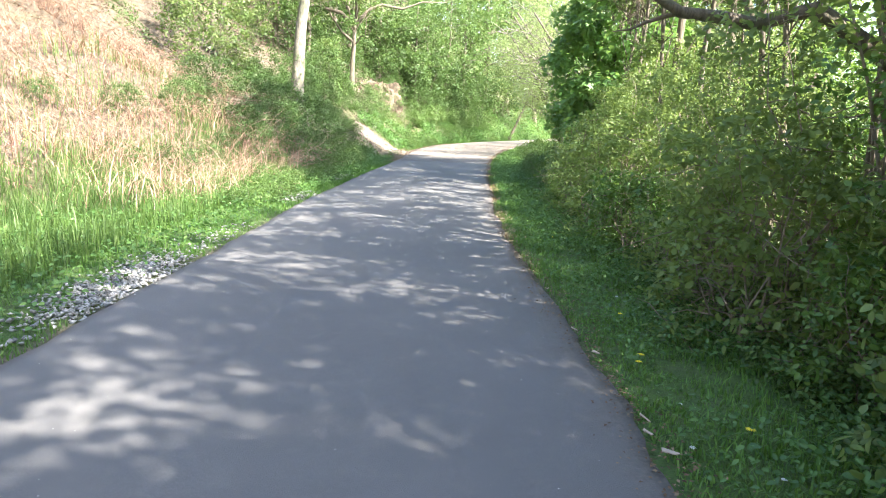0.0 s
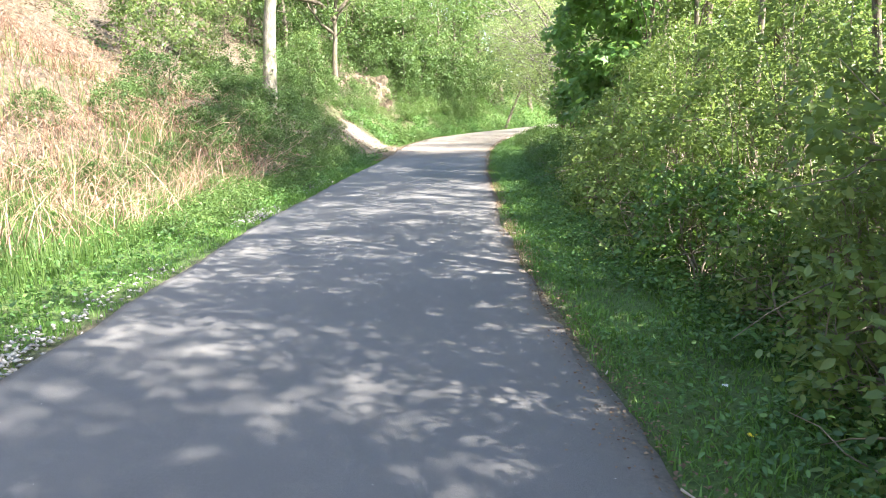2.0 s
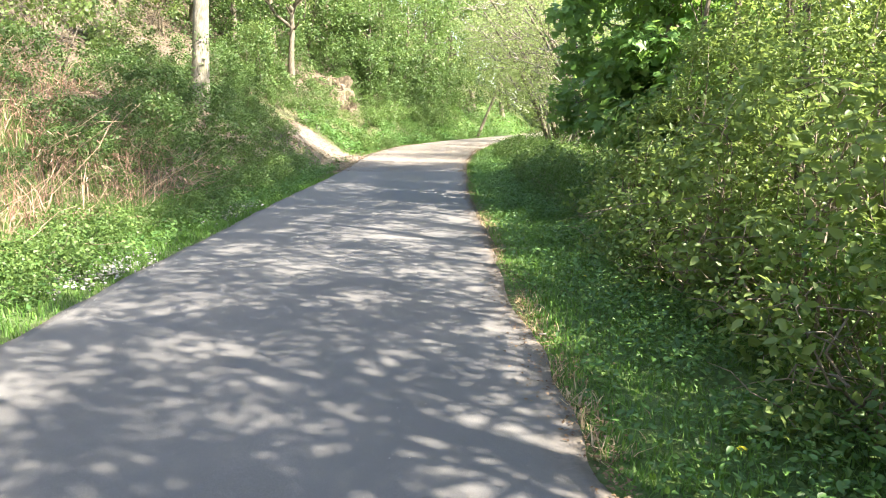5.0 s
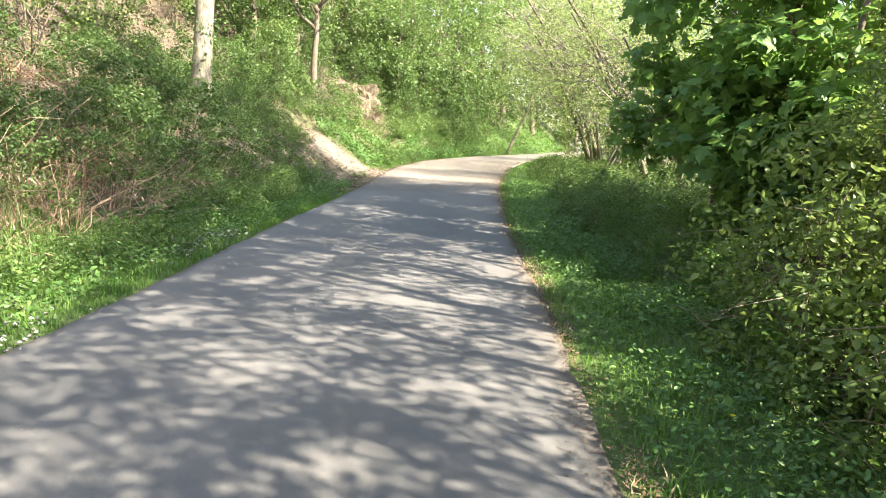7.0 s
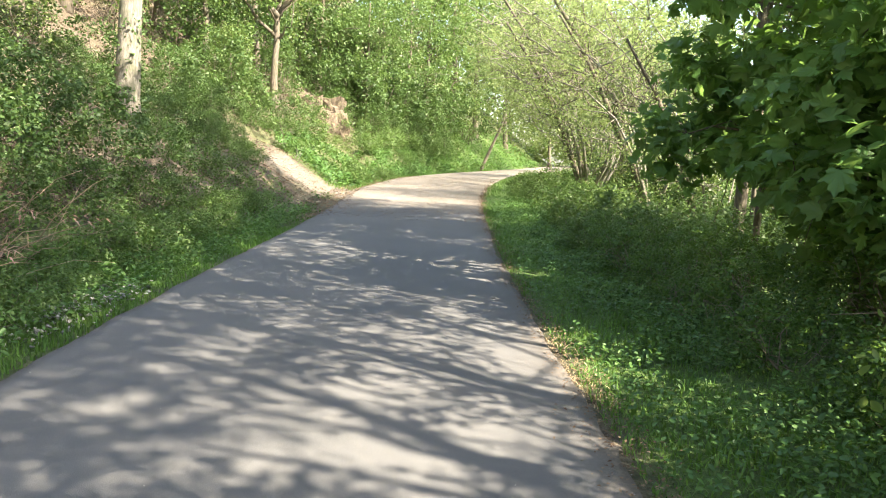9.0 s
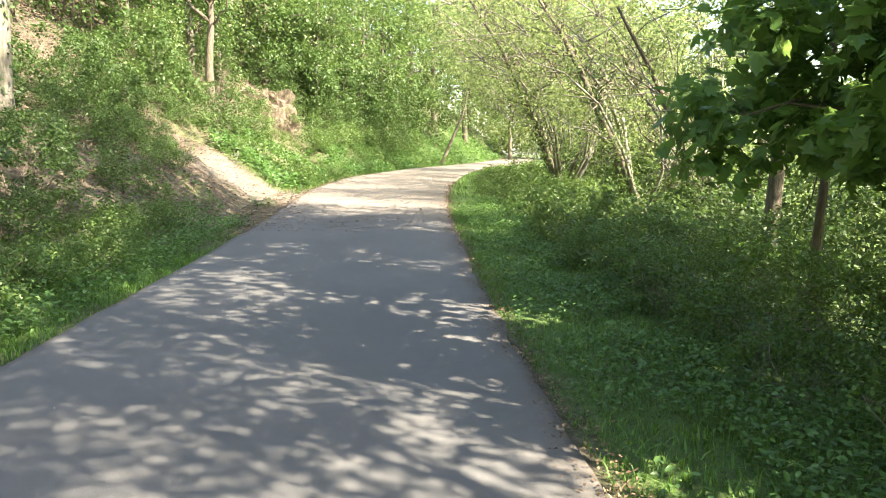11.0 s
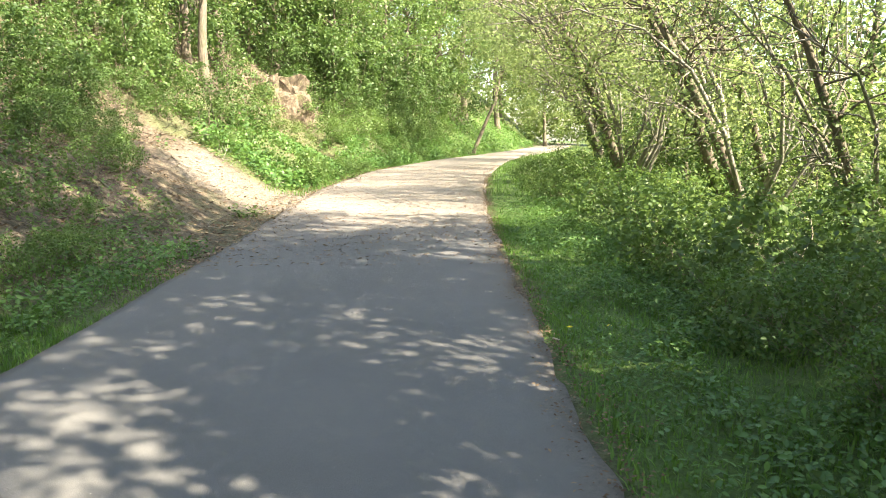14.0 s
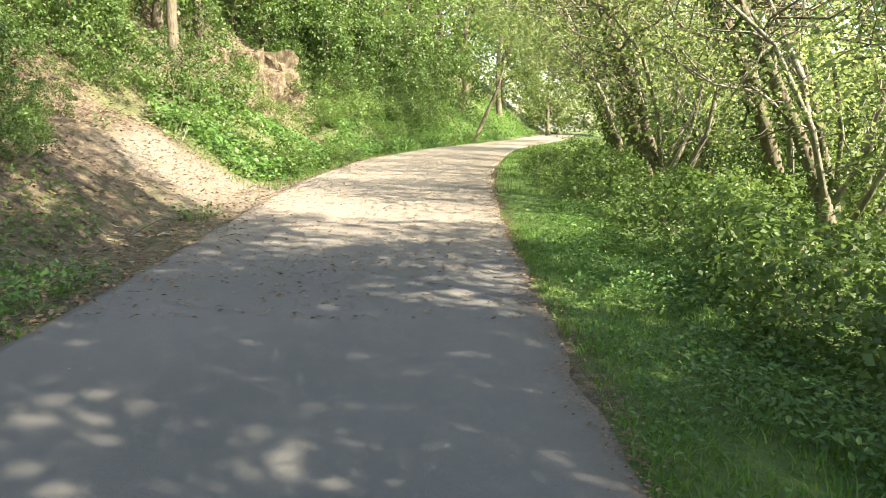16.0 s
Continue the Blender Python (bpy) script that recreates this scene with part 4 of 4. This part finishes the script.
x = np.where(rng.uniform(0, 1, n) < 0.5, x_left(y) - rng.uniform(0.05, 1.2, n), x_right(y) + rng.uniform(0.05, 1.7, n))
blades("verge_grass", rng, x, y, 0.13, 0.008, M_GRASS, "green verge grass round the bend", "grass")


n = 1500
y = rng.uniform(9, 18.5, n)
x = x_left(y) - 1.3 - 2.6 * rng.uniform(0, 1, n)
blades("dead_stalks", rng, x, y, 0.62, 0.006, M_RUST, "tangle of bleached dead stalks", "dead stalks", 1.7)


n = 3200
y = rng.uniform(4, 20, n)
x = x_left(y) - rng.uniform(2.0, 6.5, n)
blades("tall_grass", rng, x, y, 0.45, 0.007, M_LUSH, "green shoots coming up through dead bracken", "grass", 0.45)


def bracken(seed, n, y0, y1, near, wide, label):
    """Dead fronds, arching and matted, over the slope."""
    rng = np.random.default_rng(seed)
    tubes_v, tubes_f = [], []
    y = rng.uniform(y0, y1, n)
    x = x_left(y) - (near + wide * rng.uniform(0, 1, n) ** 0.8)
    base = np.stack([x, y, land(x, y) - 0.02], 1)
    az = rng.uniform(0, 2 * np.pi, n)
    length = rng.uniform(0.5, 1.3, n)
    for p, a, ln in zip(base, az, length):
        d = np.array([np.cos(a), np.sin(a), 0])
        hgt = ln * rng.uniform(0.1, 0.5)
        q1, q2 = p + d * ln * 0.35 + (0, 0, hgt), p + d * ln * 0.95 + (0, 0, hgt * rng.uniform(0.3, 0.9))
        s = np.array([-d[1], d[0], 0])
        o = len(tubes_v)
        tubes_v += [p - s * 0.005, p + s * 0.005, q1 + s * 0.004, q1 - s * 0.004, q2]
        tubes_f += [(o, o + 1, o + 2), (o, o + 2, o + 3), (o + 3, o + 2, o + 4)]
        for k in range(5):
            t = 0.2 + 0.16 * k
            c = q1 + (q2 - q1) * t
            wd = 0.13 * ln * (1 - 0.7 * t)
            for sg in (-1, 1):
                o = len(tubes_v)
                e = c + sg * s * wd + d * 0.05 + (0, 0, rng.uniform(-0.08, 0.03))
                tubes_v += [c, e + d * 0.02, c + d * 0.02]
                tubes_f.append((o, o + 1, o + 2))
    me = quick_mesh("dead_bracken", np.array(tubes_v), np.array(tubes_f), 3, M_RUST)
    return tagged(new("dead_bracken", me), label, "bracken", kind="stuff")


bracken(81, 6200, 5, 21, 3.0, 8.0, "matted rust-brown dead bracken on the bank")
bracken(82, 350, 11.5, 19.5, 1.4, 2.2, "broken dead bracken fronds beside the verge")


def dead_stems(seed, n):
    """Long dry stems, fallen across one another."""
    rng = np.random.default_rng(seed)
    tubes = Tubes()
    for _ in range(n):
        y = rng.uniform(11, 19.5)
        x = float(x_left(y)) - 1.2 - 3.2 * rng.uniform() ** 1.2
        a, ln, rise = rng.uniform(0, 6.28), rng.uniform(0.6, 1.5), rng.uniform(0.1, 0.85)
        p = np.array((x, y, on_land(x, y) - 0.02))
        q = p + ln * np.array((math.cos(a) * (1 - 0.5 * rise), math.sin(a) * (1 - 0.5 * rise), rise))
        q[2] = max(q[2], on_land(q[0], q[1]) + 0.04)
        r = rng.uniform(0.003, 0.008)
        tubes.add(bent(rng, p, q, 5, 0.06 * ln, 0.03), np.linspace(r, r * 0.4, 5), 4)
    return tagged(tubes.obj("dead_stems", M_DRY_STEM), "criss-crossed bleached dead stems on the bank foot", "dead stems", kind="stuff")


dead_stems(83, 400)

# ---- leaf litter ----
rng = np.random.default_rng(91)
n = 44000
y = rng.uniform(17, 52, n)
x = x_left(y) - np.where(y < 26, rng.uniform(3.0, 16, n), rng.uniform(-0.5, 14, n))
pos = np.stack([x, y, land(x, y) + 0.025], 1)
tagged(new("leaf_litter", leaves("leaf_litter", rng, pos, np.zeros((n, 3)), 0.075, M_LITTER, up=1.6, loose=0.5)), "dry brown leaf litter on the bank", "leaf litter", kind="stuff")
n = 9500
y = rng.uniform(1, 45, n)
x = x_right(y) + rng.normal(0.03, 0.09, n) * (1 + 0.6 * np.sin(1.9 * y) * np.sin(0.7 * y + 1))
pos = np.stack([x, y, 0.03 + 0 * x], 1)
tagged(new("leaf_litter", leaves("leaf_litter", rng, pos, np.zeros((n, 3)), 0.024, M_LITTER, up=1.6, loose=0.6)), "dry leaves and bits gathered along the lane edge", "leaf litter", kind="stuff")


# ---- rock outcrop ----
def outcrop(x, y, size, seed, turn, z):
    bm = bmesh.new()
    bmesh.ops.create_icosphere(bm, subdivisions=4, radius=1)
    off = Vector((seed * 7.3, seed * 3.1, 0))
    for v in bm.verts:
        p = v.co.copy()
        q = Vector((max(-0.7, min(0.7, p.x)), max(-0.55, min(0.55, p.y)), max(-0.7, min(0.6, p.z))))
        r = 1 + 0.12 * noise.noise(p * 1.6 + off) + 0.13 * noise.noise(p * 4 + off) + 0.07 * noise.noise(p * 9 + off)
        r += 0.035 * math.sin(14 * p.z + 2 * noise.noise(p * 2))
        v.co = Vector((q.x * size[0], q.y * size[1], q.z * size[2])) * r
    me = bpy.data.meshes.new("rock_outcrop")
    bm.to_mesh(me)
    bm.free()
    me.materials.append(M_ROCK)
    ob = tagged(new("rock_outcrop", me), "weathered tan sandstone outcrop in the bank", "rock", "rock outcrops")
    ob.matrix_basis = pose(x, y, z, 0, 0, turn)
    return ob


for x, y, size, seed, turn, z in ((-5.75, 51.9, (1.5, 1.6, 2.1), 3, 28, 2.05), (-7.0, 51.6, (1.5, 1.7, 2.5), 5, 8, 2.5), (-8.3, 51.5, (1.4, 1.4, 1.9), 2, 40, 3.2), (-6.3, 52.6, (1.9, 1.6, 1.6), 7, -12, 3.1)):
    outcrop(x, y, size, seed, turn, z)


# ---- gravel, chips, flowers, sticks ----
def stones(name, rng, pts, size, mat, label, category):
    """Angular chips: squashed octahedra, turned at random."""
    n = len(pts)
    oc = np.array([(1, 0, 0), (-1, 0, 0), (0, 1, 0), (0, -1, 0), (0, 0, 1), (0, 0, -1)], float)
    tri = np.array([(0, 2, 4), (2, 1, 4), (1, 3, 4), (3, 0, 4), (2, 0, 5), (1, 2, 5), (3, 1, 5), (0, 3, 5)])
    az = rng.uniform(0, 2 * np.pi, n)
    c, s = np.cos(az), np.sin(az)
    sc = size * rng.uniform(0.5, 1.5, (n, 1, 3)) * (1, 0.8, 0.55)
    v = oc[None] * sc + rng.normal(0, size * 0.16, (n, 6, 3))
    v = np.stack([v[..., 0] * c[:, None] - v[..., 1] * s[:, None], v[..., 0] * s[:, None] + v[..., 1] * c[:, None], v[..., 2]], -1)
    v = v + pts[:, None]
    idx = (np.arange(n)[:, None, None] * 6 + tri[None]).reshape(-1, 3)
    return tagged(new(name, quick_mesh(name, v.reshape(-1, 3), idx, 3, mat)), label, category, kind="stuff")


rng = np.random.default_rng(101)
n = 1500
y = rng.normal(5.9, 0.62, n)
x = -2.92 + rng.normal(0, 0.14, n) - 0.03 * (y - 5.9)
stones("gravel_patch", rng, np.stack([x, y, land(x, y) + rng.uniform(0, 0.035, n)], 1), 0.024, M_CHIP, "pale stone chippings spilt on the verge", "gravel")
n = 700
y = np.concatenate([rng.normal(13.3, 0.45, n // 2), rng.normal(17.9, 0.6, n // 2)])
x = -3.1 + rng.normal(0, 0.14, n)
stones("gravel_patch", rng, np.stack([x, y, land(x, y) + rng.uniform(0.0, 0.04, n)], 1), 0.022, M_CHIP, "thin scatter of pale chippings in the grass", "gravel")
n = 150
y = rng.uniform(6.9, 9.6, n)
x = -2.95 + rng.normal(0, 0.13, n)
stones("gravel_patch", rng, np.stack([x, y, land(x, y) + rng.uniform(0.0, 0.04, n)], 1), 0.02, M_CHIP, "pale chippings half grown over by grass", "gravel")
n = 900
y = rng.uniform(0.5, 30, n)
x = rng.uniform(-2.6, 0.9, n)
stones("grit", rng, np.stack([x, y, 0.036 + 0 * x], 1), 0.0045, M_CHIP, "loose pale grit scattered on the tarmac", "grit")


def wood_chip(x, y, ln, w, turn):
    bm = bmesh.new()
    bmesh.ops.create_cube(bm, size=1)
    for v in bm.verts:
        v.co = Vector((v.co.x * ln * (1 + 0.25 * v.co.y), v.co.y * w * (1 - 0.5 * v.co.x), v.co.z * 0.008 + 0.012 * v.co.x ** 2))
    bmesh.ops.bevel(bm, geom=bm.edges[:], offset=0.002, segments=1, affect="EDGES")
    me = bpy.data.meshes.new("wood_chip")
    bm.to_mesh(me)
    bm.free()
    me.materials.append(M_WOODCHIP)
    ob = tagged(new("wood_chip", me), "bleached splinter of wood at the lane edge", "wood chip", "wood chips")
    ob.matrix_basis = pose(x, y, max(on_land(x, y), 0.02) + 0.012, 3, 4, turn)


for x, y, ln, w, turn in ((1.04, 3.11, 0.13, 0.035, -25), (0.96, 4.56, 0.09, 0.03, -50), (1.02, 3.5, 0.15, 0.012, -70), (0.9, 5.1, 0.12, 0.012, -60), (0.99, 3.32, 0.10, 0.02, -55), (0.86, 6.4, 0.1, 0.012, 70), (0.72, 11.2, 0.08, 0.02, 20), (0.98, 23.6, 0.09, 0.015, -40)):
    wood_chip(x, y, ln * 0.6, w * 0.8, turn)


def flower(name, mat, label, petals, radius, stalk):
    root = thing(name, label, "flower", name + "s")
    v, f = [], []
    for k in range(petals):
        a = 2 * math.pi * k / petals
        for da, r, z in ((-0.16, radius * 0.6, 0.004), (0.0, radius, 0.0), (0.16, radius * 0.6, 0.004)):
            v.append((r * math.cos(a + da), r * math.sin(a + da), stalk + z))
        v.append((0, 0, stalk - 0.004))
        o = 4 * k
        f.append((o + 3, o, o + 1, o + 2))
    obj_from("flower_head", v, f, mat, root)
    t = Tubes()
    t.add(((0, 0, -0.02), (0.005, 0, stalk * 0.5), (0, 0, stalk)), (0.003, 0.003, 0.002), 5)
    t.obj("flower_stalk", M_GRASS, root)
    return root


dandelion = flower("dandelion", M_YELLOW, "yellow dandelion in the verge grass", 18, 0.026, 0.11)
planted(dandelion, 1.21, 4.4, 0, 1)
for x, y in ((1.25, 4.52), (1.51, 3.36), (1.46, 23.95), (1.13, 23.83), (1.35, 5.6), (1.3, 9.5), (1.4, 13.0)):
    planted_copy(dandelion, x, y, rs.uniform(0, 360), rs.uniform(0.85, 1.15))
daisy = flower("daisy", M_WHITE, "small white daisy in the verge grass", 12, 0.02, 0.10)
planted(daisy, 1.17, 3.19, 0, 1)
for x, y in ((1.5, 2.95), (1.36, 2.72), (1.45, 6.2), (1.3, 3.8)):
    planted_copy(daisy, x, y, rs.uniform(0, 360), rs.uniform(0.85, 1.15))


def fallen_branch(seed, pts, r, label, mat):
    rng = np.random.default_rng(seed)
    t = Tubes()
    p = np.array([(x, y, on_land(x, y) + dz) for x, y, dz in pts])
    tt = np.linspace(0, 1, 9)
    q = np.stack([np.interp(tt, np.linspace(0, 1, len(p)), p[:, k]) for k in range(3)], 1)
    q[1:-1] += rng.normal(0, r * 0.5, (7, 3))
    t.add(q, np.linspace(r, r * 0.35, 9), 7)
    for _ in range(5):
        k = rng.integers(2, 8)
        e = q[k] + unit(rng.normal(0, 1, 3)) * rng.uniform(0.25, 0.7)
        t.add(bent(rng, q[k], e, 4, 0.02, 0.02), np.linspace(r * 0.4, 0.004, 4), 4)
    return tagged(t.obj("fallen_branch", mat), label, "branch", "fallen branches")


fallen_branch(1, ((-10.8, 27.6, 0.15), (-9.4, 28.6, 0.2), (-8.0, 29.4, 0.3)), 0.07, "bleached fallen branch on the bank", M_BARK_PALE)
fallen_branch(2, ((-8.8, 32.6, 0.1), (-7.4, 33.4, 0.15)), 0.05, "grey fallen branch among leaf litter", M_BARK_GREY)

rq = np.random.default_rng(131)
for k in range(26):
    yy = rq.uniform(27.5, 38)
    xx = float(x_left(yy)) - rq.uniform(0.3, 4.5)
    a = rq.uniform(0, 6.28)
    ln = rq.uniform(0.3, 0.9)
    fallen_branch(200 + k, ((xx, yy, 0.03), (xx + ln * math.cos(a), yy + ln * math.sin(a), 0.04)), rq.uniform(0.008, 0.018), "dry stick lying on the bare bank", M_BARK_GREY)

# litter blown over the far stretch of the lane
rng = np.random.default_rng(111)
n = 7000
y = rng.uniform(26.5, 52, n)
u = rng.beta(0.6, 0.6, n)
x = x_left(y) + (x_right(y) - x_left(y)) * u
pos = np.stack([x, y, 0.045 + 0 * x], 1)
tagged(new("leaf_litter", leaves("leaf_litter", rng, pos, np.zeros((n, 3)), 0.05, M_LITTER, up=1.8, loose=0.35)), "dry brown leaves blown across the lane", "leaf litter", kind="stuff")
# broad-leaved weeds in the near verge
for count, near, far, size, mat, label in ((34000, 0.12, 1.6, 0.04, M_WEED, "low broad-leaved weeds in the verge"), (22000, 0.6, 2.2, 0.05, M_WEED, "fresh leafy weeds along the hedge foot"), (8000, 0.7, 2.4, 0.045, M_LUSH, "yellow-green sprigs along the hedge foot")):
    y = rng.uniform(0.8, 34, count)
    x = x_right(y) + near + rng.uniform(0, 1, count) ** 0.8 * (far - near)
    keep = np.sin(2.3 * x + 1.9 * y) + np.sin(3.1 * y - 1.7 * x + 1) + 0.8 * np.sin(5.1 * x + 0.6 * y) > -0.9
    x, y = x[keep], y[keep]
    pos = np.stack([x, y, land(x, y) + rng.uniform(0.02, 0.20, len(x))], 1)
    tagged(new("verge_weeds", leaves("verge_weeds", rng, pos, np.zeros((len(x), 3)), size, mat, OVATE, OVATE_F, up=1.0)), label, "weeds", kind="stuff")
n = 15000
y = rng.uniform(2, 28, n)
x = x_left(y) - 0.15 - rng.uniform(0, 1, n) * (verge_width(y) + 0.3)
pos = np.stack([x, y, land(x, y) + rng.uniform(0.02, 0.2, n)], 1)
tagged(new("verge_weeds", leaves("verge_weeds", rng, pos, np.zeros((n, 3)), 0.055, M_WEED, OVATE, OVATE_F, up=1.0)), "low broad-leaved weeds at the foot of the bank", "weeds", kind="stuff")


# ---- ground ivy and creeping green on the bank ----
def ground_cover(name, rng, n, x0, x1, y0, y1, size, mat, label, patch, lift):
    """Low leaves in patches; x0 and x1 are counted outward from the lane's edge."""
    y = rng.uniform(y0, y1, n)
    d = rng.uniform(x0, x1, n)
    x = x_left(y) - d
    m = np.sin(1.3 * x + 0.7 * y) + np.sin(0.8 * y - 1.9 * x + 2) + np.sin(2.7 * x + 2.1 * y) * 0.7
    keep = (m > patch) & (path_mask(x, y) < 0.3)
    x, y = x[keep], y[keep]
    p = np.stack([x, y, land(x, y) + rng.uniform(0.0, lift, len(x))], 1)
    q = np.tile(np.array([0.35, -0.2, 0.2]), (len(x), 1))
    tagged(new(name, leaves(name, rng, p, q, size, mat, up=0.8)), label, "ground cover", kind="stuff")


rng = np.random.default_rng(121)
ground_cover("ground_ivy", rng, 26000, 0.3, 3.0, 36.5, 66, 0.13, M_WEED, "fresh green creepers over the bank", -0.9, 0.5)
ground_cover("ground_ivy", rng, 14000, 0.2, 6, 62, 110, 0.2, M_WEED, "green creepers past the bend", -1.2, 0.7)
ground_cover("ground_ivy", rng, 30000, 1.6, 12, 36, 95, 0.13, M_BRAMBLE, "dark ivy over the wooded bank", 0.1, 0.35)
ground_cover("ground_ivy", rng, 26000, 2.2, 13, 22, 37, 0.09, M_BRAMBLE, "dark ivy and creepers among dead leaves", 0.5, 0.3)
ground_cover("ground_ivy", rng, 9000, 0.3, 3.0, 24, 38, 0.07, M_LUSH, "sparse green seedlings on the bank foot", 0.6, 0.15)
